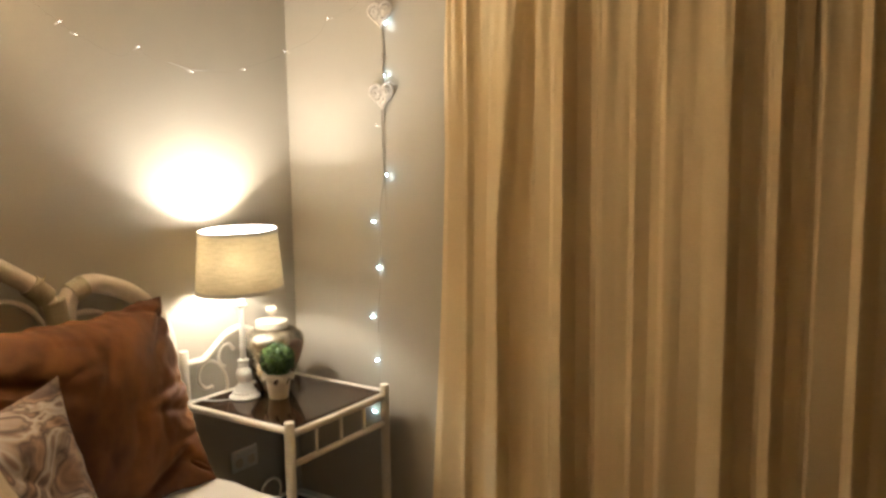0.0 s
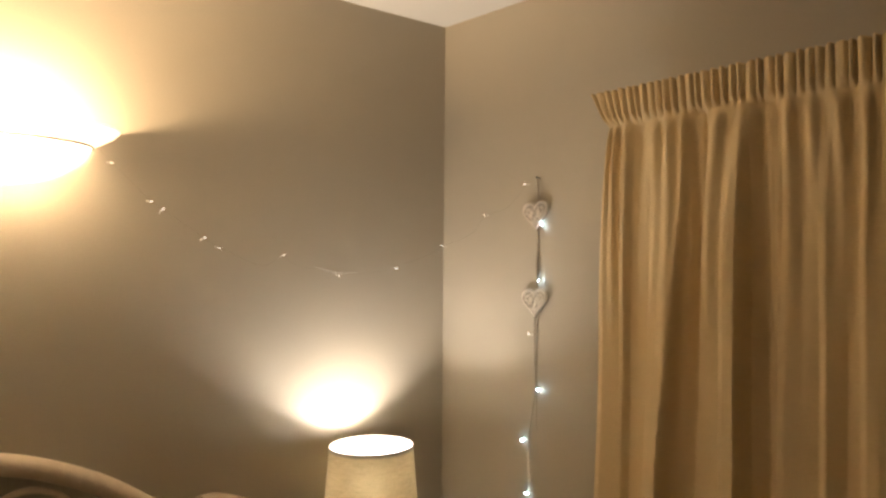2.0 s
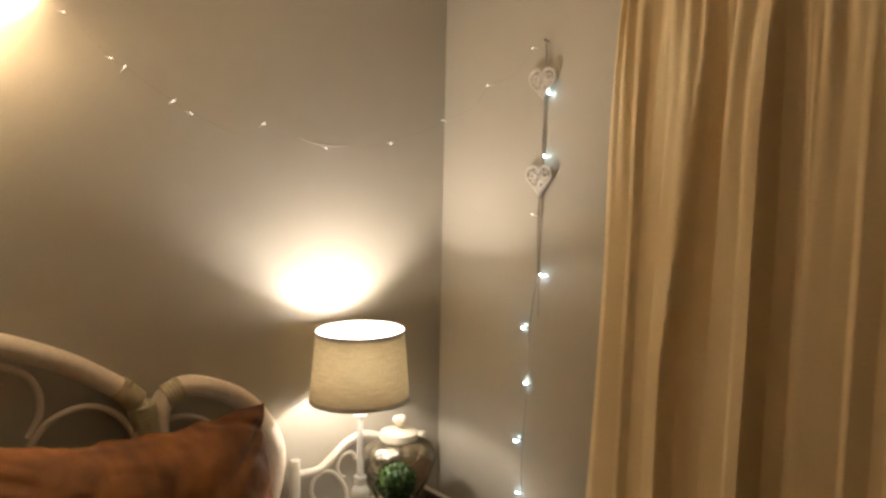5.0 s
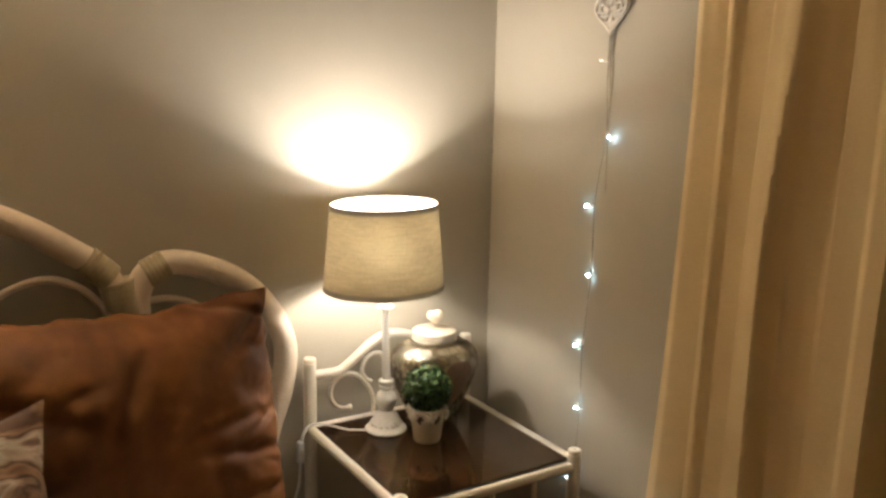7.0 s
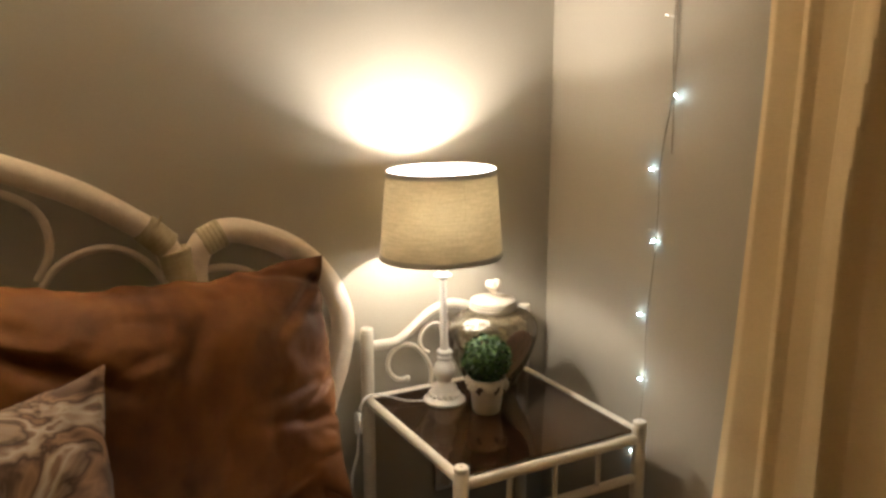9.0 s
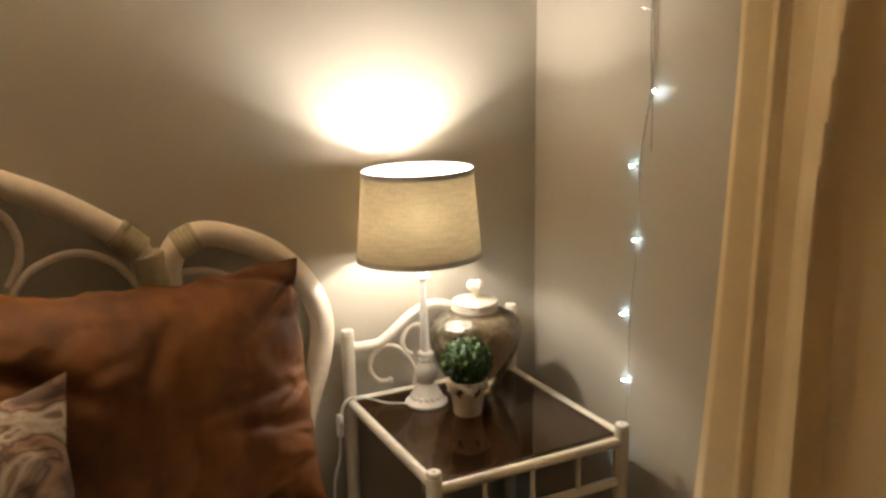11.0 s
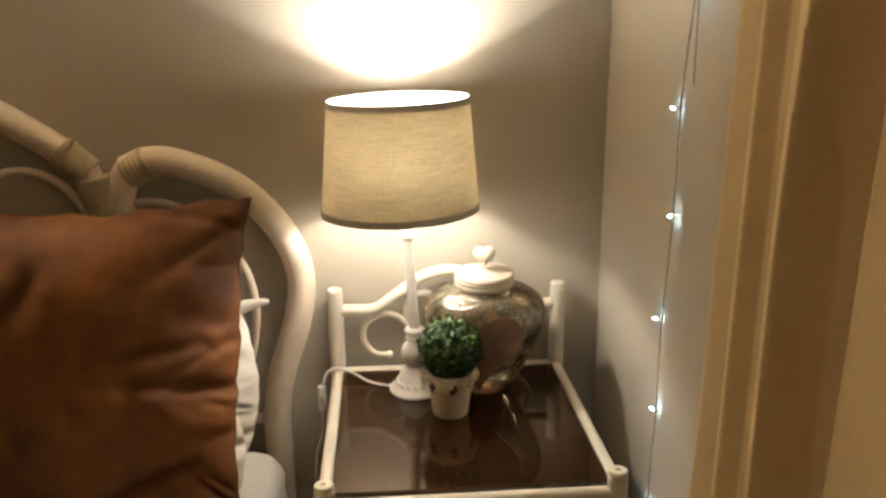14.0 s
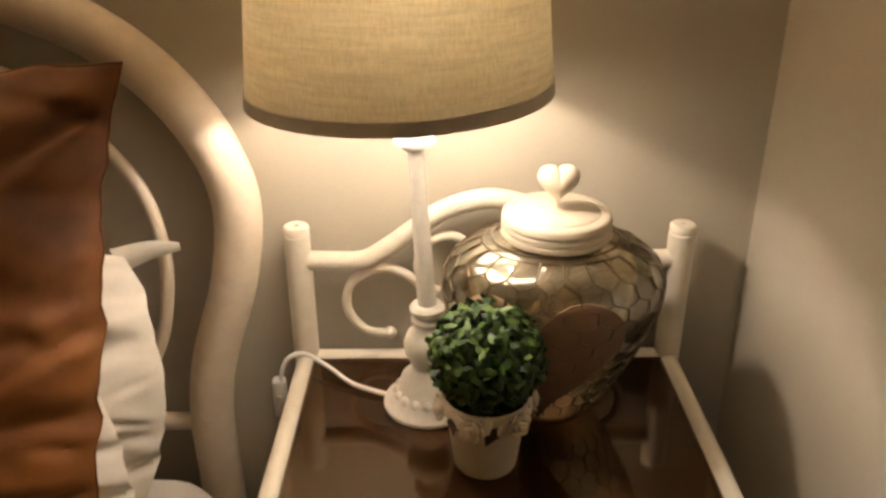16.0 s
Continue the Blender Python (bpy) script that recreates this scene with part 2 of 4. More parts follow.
FROST = frosted("frosted_white_glass", (0.76, 0.785, 0.82), 0.95)
OPAL = frosted("opal_white_glass", (0.92, 0.93, 0.94), 0.52)
DARK_METAL = surface("dark_metal_rim", (0.03, 0.028, 0.025), (0.05, 0.045, 0.04), rough=0.5, metal=0.0)
JAR_GLASS = clear_glass("silvered_jar_glass", (0.90, 0.85, 0.72), 0.06, 0.40)
WIRE = surface("rusty_wire", (0.10, 0.07, 0.04), (0.24, 0.18, 0.11), rough=0.42, metal=0.7)
KRAFT = surface("brown_board", (0.21, 0.118, 0.066), (0.29, 0.168, 0.098), rough=0.7, grain=80, stain=9)
SMOKED = smoked_glass("smoked_brown_glass")
LEAF = leafy("boxwood_leaves")
SOIL = surface("dark_moss", (0.02, 0.03, 0.012), (0.04, 0.05, 0.02), rough=0.95)
TWINE = surface("brown_twine", (0.26, 0.21, 0.16), (0.40, 0.33, 0.26), rough=0.95, grain=400, stain=60)
WHITEWASH = surface("whitewashed_wood", (0.50, 0.44, 0.36), (0.78, 0.72, 0.63), rough=0.75, grain=160, stain=35, relief=0.001, strength=0.5)
PLASTIC = surface("white_plastic", (0.74, 0.72, 0.67), (0.80, 0.78, 0.73), rough=0.35, grain=50, stain=9)
TAPE = surface("shiny_clear_tape", (0.80, 0.78, 0.72), (0.86, 0.84, 0.78), rough=0.12, grain=60, stain=9, coat=1.0)
CLEAR = surface("clear_cable", (0.24, 0.21, 0.17), (0.40, 0.36, 0.30), rough=0.25, grain=90)
BULB = glow("warm_bulb", (1.0, 0.86, 0.66), 25.0)
LED = glow("cool_white_led", (0.50, 0.80, 1.0), 95.0)
LED_WARM = glow("dim_white_led", (0.92, 0.92, 0.88), 3.0)


# ---- builders ----
def root_of(ob):
    while ob.parent:
        ob = ob.parent
    return ob


def thing(name, place, label, category, group="", kind=""):
    ob = new(name)
    ob.location = place
    ob.empty_display_size = 0.05
    return tagged(ob, label, category, group, kind)


def part(name, bm, mat, parent, label="", smooth=True):
    """Links a bmesh, given in world metres, as one mesh under a thing or a part."""
    me = bpy.data.meshes.new(name)
    bmesh.ops.recalc_face_normals(bm, faces=bm.faces)
    if parent:
        bm.transform(Matrix.Translation(-root_of(parent).location))
    bm.to_mesh(me)
    bm.free()
    me.materials.append(mat)
    if smooth:
        me.shade_smooth()
        me.set_sharp_from_angle(angle=radians(42))
    ob = new(name, me)
    if parent:
        ob.parent = parent
    if label:
        ob["label"] = label
    return ob


def spline(pts, n=6, closed=False):
    """A smooth line through the points."""
    p = [Vector(q) for q in pts]
    out, m = [], len(p)
    for i in range(m if closed else m - 1):
        if closed:
            a, b, c, d = p[i - 1], p[i], p[(i + 1) % m], p[(i + 2) % m]
        else:
            a, b, c, d = p[max(i - 1, 0)], p[i], p[i + 1], p[min(i + 2, m - 1)]
        for k in range(n):
            t = k / n
            out.append(0.5 * ((2 * b) + (c - a) * t + (2 * a - 5 * b + 4 * c - d) * t * t + (3 * b - a - 3 * c + d) * t ** 3))
    if not closed:
        out.append(p[-1].copy())
    return out


def tube(bm, line, radius, sides=10, closed=False, caps=True):
    """A round bar along a line; radius is a number or a function of 0..1."""
    n = len(line)
    rings, up = [], None
    for i, p in enumerate(line):
        if closed:
            d = line[(i + 1) % n] - line[i - 1]
        else:
            d = line[min(i + 1, n - 1)] - line[max(i - 1, 0)]
        d = d.normalized()
        if up is None:
            up = d.orthogonal().normalized()
        up = (up - d * up.dot(d)).normalized()
        side = d.cross(up)
        r = radius(i / (n - 1)) if callable(radius) else radius
        rings.append([bm.verts.new(p + (up * math.cos(a) + side * math.sin(a)) * r) for a in (2 * math.pi * k / sides for k in range(sides))])
    for i in range(n if closed else n - 1):
        a, b = rings[i], rings[(i + 1) % n]
        if closed and i == n - 1:
            shift = min(range(sides), key=lambda s: (a[0].co - b[s].co).length)
            b = b[shift:] + b[:shift]
        for k in range(sides):
            bm.faces.new((a[k], a[(k + 1) % sides], b[(k + 1) % sides], b[k]))
    if caps and not closed:
        bm.faces.new(rings[0][::-1])
        bm.faces.new(rings[-1])


def lathe(bm, profile, centre, sides=32, arc=2 * math.pi, start=0.0, squash=1.0):
    """Turns (radius, height) pairs round a vertical axis."""
    full = abs(arc - 2 * math.pi) < 1e-6
    rings = []
    for r, z in profile:
        if r < 1e-5:
            rings.append([bm.verts.new((centre[0], centre[1], centre[2] + z))])
            continue
        count = sides if full else sides + 1
        rings.append([bm.verts.new((centre[0] + r * math.cos(start + arc * k / sides), centre[1] + squash * r * math.sin(start + arc * k / sides), centre[2] + z)) for k in range(count)])
    for a, b in zip(rings, rings[1:]):
        for k in range(sides):
            j = (k + 1) % sides if full else k + 1
            q = [a[k % len(a)], a[j % len(a)], b[j % len(b)], b[k % len(b)]]
            q = [v for i, v in enumerate(q) if v not in q[:i]]
            if len(q) > 2:
                bm.faces.new(q)


def block(bm, lo, hi, bevel=0.0, steps=2):
    lo, hi = Vector(lo), Vector(hi)
    made = bmesh.ops.create_cube(bm, size=1.0, matrix=Matrix.Translation((lo + hi) / 2) @ Matrix.Diagonal((*(hi - lo), 1)))
    if bevel:
        edges = list({e for v in made["verts"] for e in v.link_edges})
        bmesh.ops.bevel(bm, geom=edges, offset=bevel, segments=steps, profile=0.5, affect="EDGES")


def ball(bm, centre, radius, u=12, v=8, scale=(1, 1, 1)):
    bmesh.ops.create_uvsphere(bm, u_segments=u, v_segments=v, radius=radius, matrix=Matrix.Translation(centre) @ Matrix.Diagonal((*scale, 1)))


# ---- the room ----
def slab(name, lo, hi, mat, label, category, bevel=0.0):
    bm = bmesh.new()
    block(bm, lo, hi, bevel)
    return tagged(part(name, bm, mat, None), label, category, kind="structure")


WEST, SOUTH, TOP = -3.55, -3.9, 2.393
slab("wall_north", (WEST - 0.15, 0, 0), (0.15, 0.15, TOP + 0.1), WALL, "greige painted bedroom wall behind the bed", "wall")
slab("wall_east", (0, SOUTH - 0.15, 0), (0.15, 0, TOP + 0.1), WALL, "greige painted wall behind the curtain", "wall")
slab("wall_south", (WEST - 0.15, SOUTH - 0.15, 0), (0, SOUTH, TOP + 0.1), WALL, "plain greige painted wall", "wall")
slab("wall_west", (WEST - 0.15, SOUTH, 0), (WEST, 0, TOP + 0.1), WALL, "plain greige painted wall", "wall")
slab("floor", (WEST, SOUTH, -0.12), (0, 0, 0), FLOOR, "unseen wooden floor, tan added to bounce warm light", "floor")
slab("ceiling", (WEST, SOUTH, TOP), (0, 0, TOP + 0.1), CEILING, "flat white painted ceiling", "ceiling")


def skirting(name, lo, hi):
    bm = bmesh.new()
    block(bm, lo, hi, 0.003)
    return tagged(part(name, bm, SKIRT, None), "dark wooden skirting along the wall", "skirting", kind="structure")


skirting("baseboard", (WEST, -0.016, 0), (0, -0.0005, 0.13))
skirting("baseboard", (-0.016, SOUTH, 0), (-0.0005, -0.017, 0.13))
for lo, hi in (((WEST, -0.02, 0.1305), (0, -0.0005, 0.148)), ((-0.02, SOUTH, 0.1305), (-0.0005, -0.021, 0.148))):
    bm = bmesh.new()
    block(bm, lo, hi, 0.004)
    tagged(part("trim", bm, IVORY, None), "pale beading on top of the skirting", "trim", kind="structure")


# ---- bed ----
BED_X = -1.375
HB_Y = -0.037


def mirrored(pts):
    return [(2 * BED_X - x, y, z) for x, y, z in reversed(pts)]


def cane(pts):
    return [(x, HB_Y, z) for x, z in pts]


bed = thing("bed", (BED_X, -1.05, 0), "double bed with a cream curved cane headboard and white sheet", "bed")
ARCH = [(-0.905, 0.30), (-0.905, 0.70), (-0.905, 0.88), (-0.908, 0.945), (-0.928, 1.005), (-0.982, 1.049), (-1.076, 1.108), (-1.20, 1.161), (-1.30, 1.186)]
arch = cane(ARCH) + [(BED_X, HB_Y, 1.194)]
bm = bmesh.new()
tube(bm, spline(arch + mirrored(arch[:-1]), 7), 0.0245, 16)
part("headboard_arch", bm, CREAM, bed, "cream painted bent cane arch")
SIDE = [(-0.868, 0.30), (-0.868, 0.72), (-0.870, 0.90), (-0.868, 0.955), (-0.845, 0.998), (-0.798, 1.013), (-0.739, 0.998), (-0.674, 0.966), (-0.621, 0.918), (-0.582, 0.857), (-0.565, 0.790), (-0.577, 0.705), (-0.609, 0.610), (-0.624, 0.530), (-0.625, 0.41), (-0.624, 0.01)]
for pts in (cane(SIDE), mirrored(cane(SIDE))):
    bm = bmesh.new()
    tube(bm, spline(pts, 7), 0.0255, 16)
    part("headboard_side", bm, CREAM, bed, "cream painted bent cane side frame")

R = 0.0075
LOOP = [(-1.145, 0.950), (-1.121, 1.000), (-1.124, 1.052), (-1.152, 1.092), (-1.21, 1.116), (-1.268, 1.106), (-1.302, 1.065), (-1.300, 1.00), (-1.262, 0.955), (-1.21, 0.945)]
HUMP = [(-1.165, 0.86), (-1.150, 0.915), (-1.105, 0.977), (-1.03, 1.000), (-0.968, 0.975), (-0.925, 0.918), (-0.912, 0.86)]
WING = [(-0.888, 0.905), (-0.862, 0.934), (-0.805, 0.939), (-0.745, 0.912), (-0.69, 0.852), (-0.662, 0.806), (-0.651, 0.752), (-0.652, 0.70), (-0.668, 0.63), (-0.70, 0.575), (-0.75, 0.54)]
for shape in (LOOP, HUMP, WING):
    for pts in (cane(shape), mirrored(cane(shape))):
        bm = bmesh.new()
        tube(bm, spline(pts, 7), R, 10)
        part("headboard_scroll", bm, CREAM, bed, "thin cream bent cane scroll")
for z in (0.512, 0.36):
    bm = bmesh.new()
    tube(bm, [Vector((BED_X + s * 0.752, HB_Y, z)) for s in (-1, 0, 1)], 0.011, 10)
    part("headboard_rail", bm, CREAM, bed)


def wrap(a, b, radius, turns):
    """A binding of flat cane strip wound round a bar from a to b."""
    a, b = Vector(a), Vector(b)
    bm = bmesh.new()
    n = turns * 4
    tube(bm, [a.lerp(b, i / n) for i in range(n + 1)], lambda t: radius + 0.0011 * abs(math.sin(math.pi * turns * t)), 16)
    return bm


def bindings(flip):
    def at(x, z):
        return (2 * BED_X - x if flip else x, HB_Y, z)
    part("binding", wrap(at(-0.960, 1.034), at(-0.916, 0.992), 0.0280, 6), BINDING, bed, "wound cane strip round the arch")
    part("binding", wrap(at(-0.853, 0.992), at(-0.812, 1.011), 0.0288, 5), BINDING, bed, "wound cane strip round the side frame")
    part("binding", wrap(at(-0.906, 0.985), at(-0.888, 0.90), 0.0335, 8), BINDING, bed, "wound cane strip at the joint")
    bm = bmesh.new()
    tip = [Vector(at(-0.952, 1.028)), Vector(at(-0.934, 1.043)), Vector(at(-0.927, 1.056))]
    tube(bm, [p + Vector((0, -0.022, 0)) for p in tip], lambda t: 0.006 * (1 - 0.7 * t), 6)
    part("strip_end", bm, BINDING, bed, "loose end of the cane strip")


bindings(False)
bindings(True)


def mattress_mesh(lo, hi, corner, sag, seed):
    """A soft block with rounded edges and shallow wrinkles."""
    bm = bmesh.new()
    block(bm, lo, hi)
    bmesh.ops.subdivide_edges(bm, edges=bm.edges[:], cuts=64, use_grid_fill=True)
    lo, hi = Vector(lo), Vector(hi)
    for v in bm.verts:
        inner = Vector([min(max(v.co[i], lo[i] + corner), hi[i] - corner) for i in range(3)])
        d = v.co - inner
        if d.length > 1e-6:
            k = max(abs(d[i]) for i in range(3)) / d.length
            v.co = inner + d * k
        n = noise.noise(Vector((v.co.x * 5, v.co.y * 7, v.co.z * 4 + seed)))
        crease = 1 - abs(noise.noise(Vector((v.co.x * 9 + v.co.y * 4, v.co.y * 7, v.co.z * 10 + seed))))
        v.co += (v.co - (lo + hi) / 2).normalized() * sag * (n + 0.8 * crease ** 4)
    return bm


bm = bmesh.new()
block(bm, (BED_X - 0.74, -2.05, 0.06), (BED_X + 0.74, -0.08, 0.235), 0.02)
part("base", bm, KRAFT, bed, "low upholstered bed base")
part("mattress", mattress_mesh((BED_X - 0.765, -2.08, 0.24), (BED_X + 0.765, -0.075, 0.485), 0.05, 0.010, 3), COTTON, bed, "mattress under a white cotton sheet")
for sx in (-1, 1):
    for y in (-1.95, -0.2):
        bm = bmesh.new()
        lathe(bm, [(0, 0), (0.025, 0), (0.03, 0.062), (0, 0.062)], (BED_X + sx * 0.66, y, 0), 12)
        part("foot", bm, SKIRT, bed)


def cushion(name, corners, front, back, mat, label, wrinkle=0.006, pinch=0.055, seed=0, dent=0.0, folds=(), dome_power=2.6, ruffle=0.004, lean=0.0, ears=0.0, gathers=0.0, swell=0.68, rounding=0.0, crinkle=0.0, n=56):
    """A stuffed pillow between four corners (top left, top right, bottom right, bottom left) with drawn-in edges."""
    tl, tr, br, bl = (Vector(c) for c in corners)
    centre = (tl + tr + br + bl) / 4
    across, up = ((tr + br) - (tl + bl)).normalized(), ((tl + tr) - (bl + br)).normalized()
    out = up.cross(across).normalized() * -1
    if out.y > 0:
        out = -out
    rr = random.Random(seed)
    creases = [(sx, rr.uniform(-0.95, 0.95), rr.uniform(0.15, 0.55), rr.uniform(-1.1, 1.1), rr.uniform(0.03, 0.085), rr.uniform(0.25, 1.0)) for sx in (-1, 1) for _ in range(11)]
    creases += [(sx, sv * rr.uniform(0.86, 0.97), rr.uniform(0.3, 0.6), -sv * rr.uniform(0.5, 1.3), rr.uniform(0.06, 0.10), 0.8) for sx in (-1, 1) for sv in (-1, 1) for _ in range(2)]
    bm = bmesh.new()
    grids = []
    for sign, depth in ((1, front), (-1, back)):
        grid = []
        for j in range(n + 1):
            row = []
            for i in range(n + 1):
                u, v = 2 * i / n - 1, 2 * j / n - 1
                # corners keep their place, the middles of the sides draw in
                ear = (1 + ears * abs(u * v) ** 7)
                uu = u * math.sqrt(1 - rounding * v * v / 2) * ear * (1 - pinch * (1 - v * v) * u * u)
                vv = v * math.sqrt(1 - rounding * u * u / 2) * ear * (1 - pinch * (1 - u * u) * v * v)
                a, b = (uu + 1) / 2, (vv + 1) / 2
                p = (bl.lerp(br, a)).lerp(tl.lerp(tr, a), b)
                fill = max(0.0, (1 - abs(u) ** dome_power) * (1 - abs(v) ** dome_power)) ** swell
                q = Vector((p.x * 7, p.z * 7, seed + sign * 3))
                w = noise.noise(q) + 0.6 * noise.noise(q * 2.3) - 0.9 * max(0.0, 0.28 - abs(noise.noise(q * 1.3 + Vector((7, 3, 1))))) / 0.28
                edge = 1 - fill
                rays = math.sin(14 * math.atan2(v, u) + 3 * noise.noise(q * 0.8)) * 0.5
                h = depth * fill * (1 + lean * (0.6 * v - 0.15 * u)) + wrinkle * fill * w * 1.4 + wrinkle * 0.8 * rays * edge * fill ** 0.3
                side = max(0.0, abs(u) - 0.62) / 0.38
                h += gathers * side * (1 - side) * 4 * math.sin(17 * v + 5 * noise.noise(q * 1.4)) * (0.6 + 0.8 * noise.noise(q * 0.9 + Vector((3, 1, 5)))) * fill ** 0.3
                for fu, fv, angle, width, deep in folds:
                    if sign > 0:
                        du, dv = u - fu, v - fv
                        along = du * math.cos(angle) + dv * math.sin(angle)
                        off = -du * math.sin(angle) + dv * math.cos(angle)
                        h -= deep * math.exp(-(off / width) ** 2) * math.exp(-(along / 0.42) ** 2)
                if crinkle:
                    for sx, v0, reach, slope, wide, deep in creases:
                        inward = 1 - sx * u
                        if inward < reach:
                            fade = 1 - inward / reach
                            off = abs(v - v0 - slope * inward) / (wide * (0.9 + inward * 1.6))
                            h += crinkle * deep * min(1.0, fade * 1.6) * min(1.0, inward * 14) * (0.55 * math.exp(-(off - 1.3) ** 2) - math.exp(-(off * 1.3) ** 1.5))
                    crumple = 1 - 2.2 * abs(noise.noise(q * 3.1 + Vector((2, 9, 4)))) - 0.9 * abs(noise.noise(q * 6.5))
                    h += 0.42 * crinkle * crumple * fill ** 0.4 * (0.25 + 0.75 * max(abs(u), 0.6 * abs(v)) ** 3)
                p = p + out * sign * h
                rim = max(abs(u), abs(v)) ** 10
                gather = noise.noise(Vector((p.x * 16, p.z * 16, seed + 9))) + 0.7 * noise.noise(Vector((p.x * 37, p.z * 37, seed)))
                p = p + (across * (abs(u) > abs(v)) * math.copysign(1, u) + up * (abs(v) >= abs(u)) * math.copysign(1, v)) * rim * ruffle * gather * (1 - (u * v) ** 4)
                p = p - up * dent * max(0.0, v) ** 2 * max(0.0, 1 - (u * 1.25) ** 2)
                row.append(p)
            grid.append(row)
        grids.append(grid)
    verts = [[[bm.verts.new(p) if sign == 0 or 0 < i < n and 0 < j < n else None for i, p in enumerate(row)] for j, row in enumerate(grids[sign])] for sign in (0, 1)]
    for j in range(n + 1):
        for i in range(n + 1):
            if verts[1][j][i] is None:
                verts[1][j][i] = verts[0][j][i]
    for s in (0, 1):
        for j in range(n):
            for i in range(n):
                bm.faces.new((verts[s][j][i], verts[s][j][i + 1], verts[s][j + 1][i + 1], verts[s][j + 1][i]))
    border = [grids[0][0][i] for i in range(0, n + 1, 2)] + [grids[0][j][n] for j in range(2, n + 1, 2)] + [grids[0][n][i] for i in range(n - 2, -1, -2)] + [grids[0][j][0] for j in range(n - 2, 0, -2)]
    border = [p.copy() for p in border]
    base = thing(name, (centre.x, centre.y, min(c.z for c in (tl, tr, br, bl))), label, "pillow")
    part("cover", bm, mat, base)
    if mat is not COTTON:
        bm = bmesh.new()
        tube(bm, border, 0.0011, 6, closed=True)
        part("seam", bm, mat, base)
    return base


pillow = cushion("white_pillow", ((-1.30, -0.085, 0.79), (-0.632, -0.072, 0.772), (-0.632, -0.17, 0.465), (-1.30, -0.17, 0.465)), 0.070, 0.03, COTTON, "white cotton pillow standing against the cane headboard", seed=5, pinch=0.03, wrinkle=0.011, dome_power=3.0, ruffle=0.004, gathers=0.006, rounding=0.50, crinkle=0.0030, n=100,
                 folds=((0.82, -0.3, -0.35, 0.07, 0.010), (0.85, -0.62, 0.25, 0.06, 0.012), (0.8, 0.62, 0.5, 0.09, 0.010)))
bm = bmesh.new()
tube(bm, spline([(-0.690, -0.075, 0.742), (-0.660, -0.068, 0.752), (-0.636, -0.064, 0.756), (-0.622, -0.062, 0.757)], 4), lambda t: 0.015 - 0.011 * t, 8)
for v in bm.verts:
    v.co.y = -0.066 + (v.co.y + 0.066) * 0.35
part("corner_flap", bm, COTTON, pillow, "loose corner of the pillow case")
cushion("white_pillow", ((-1.33, -0.17, 0.70), (-0.665, -0.165, 0.660), (-0.640, -0.24, 0.470), (-1.33, -0.25, 0.470)), 0.065, 0.03, COTTON, "white cotton pillow tucked behind a brown velvet pillow", seed=15, pinch=0.03, wrinkle=0.013, dome_power=3.0, ruffle=0.005, gathers=0.006, rounding=0.30, crinkle=0.0030, n=100,
        folds=((0.85, -0.2, 0.3, 0.08, 0.012), (0.8, 0.4, -0.3, 0.07, 0.010)))
cushion("brown_pillow", ((-1.285, -0.150, 0.980), (-0.637, -0.108, 0.955), (-0.655, -0.322, 0.490), (-1.29, -0.325, 0.488)), 0.136, 0.045, VELVET, "rust brown velvet pillow with creased corners on the bed", seed=9, wrinkle=0.0052, pinch=0.035, dent=0.018, dome_power=1.9, ruffle=0.009, lean=0.85, ears=0.014, gathers=0.006, swell=0.66, crinkle=0.0085, n=120,
        folds=((0.62, -0.72, 0.55, 0.05, 0.014), (0.8, 0.86, -0.35, 0.04, 0.012), (-0.55, 0.35, -0.5, 0.08, 0.02), (0.05, 0.3, 1.2, 0.06, 0.010), (0.8, 0.05, 0.2, 0.05, 0.012), (0.78, -0.2, -0.1, 0.05, 0.012)))
cushion("patterned_pillow", ((-1.515, -0.375, 0.795), (-1.074, -0.328, 0.866), (-1.056, -0.520, 0.490), (-1.49, -0.550, 0.487)), 0.065, 0.03, PATTERN, "cotton pillow with a marbled brown and grey floral print", seed=21, wrinkle=0.009, pinch=0.06, ears=0.025, crinkle=0.004, n=80)
cushion("cream_pillow", ((-1.76, -0.58, 0.85), (-1.355, -0.60, 0.835), (-1.22, -0.79, 0.487), (-1.66, -0.80, 0.487)), 0.05, 0.03, WOOL, "small cream knitted cushion in front of the pillows", seed=31)


# ---- bedside table ----
TX0, TX1, TY0, TY1 = -0.506, -0.087, -0.030, -0.456
TABLE_Z = 0.602
table = thing("bedside_table", ((TX0 + TX1) / 2, (TY0 + TY1) / 2, 0), "ivory painted tubular metal bedside table with smoked glass top", "bedside table")


def post(x, y, height):
    bm = bmesh.new()
    r = 0.0145
    lathe(bm, [(0, 0), (r, 0), (r, height - 0.011), (r - 0.0016, height - 0.0100), (r - 0.0016, height - 0.0085), (r - 0.0003, height - 0.0075), (r - 0.0003, height - 0.0020), (r - 0.0020, height), (0.0040, height), (0.0034, height - 0.0030), (0, height - 0.0030)], (x, y, 0), 20)
    return part("post", bm, IVORY, table)


for x in (TX0, TX1):
    post(x, TY0, 0.765)
    post(x, TY1, 0.623)


def bar(name, a, b, r, owner=None, mat=None):
    bm = bmesh.new()
    a, b = Vector(a), Vector(b)
    tube(bm, [a.lerp(b, t) for t in (0, 0.33, 0.67, 1)], r, 12)
    return part(name, bm, mat or IVORY, owner or table)


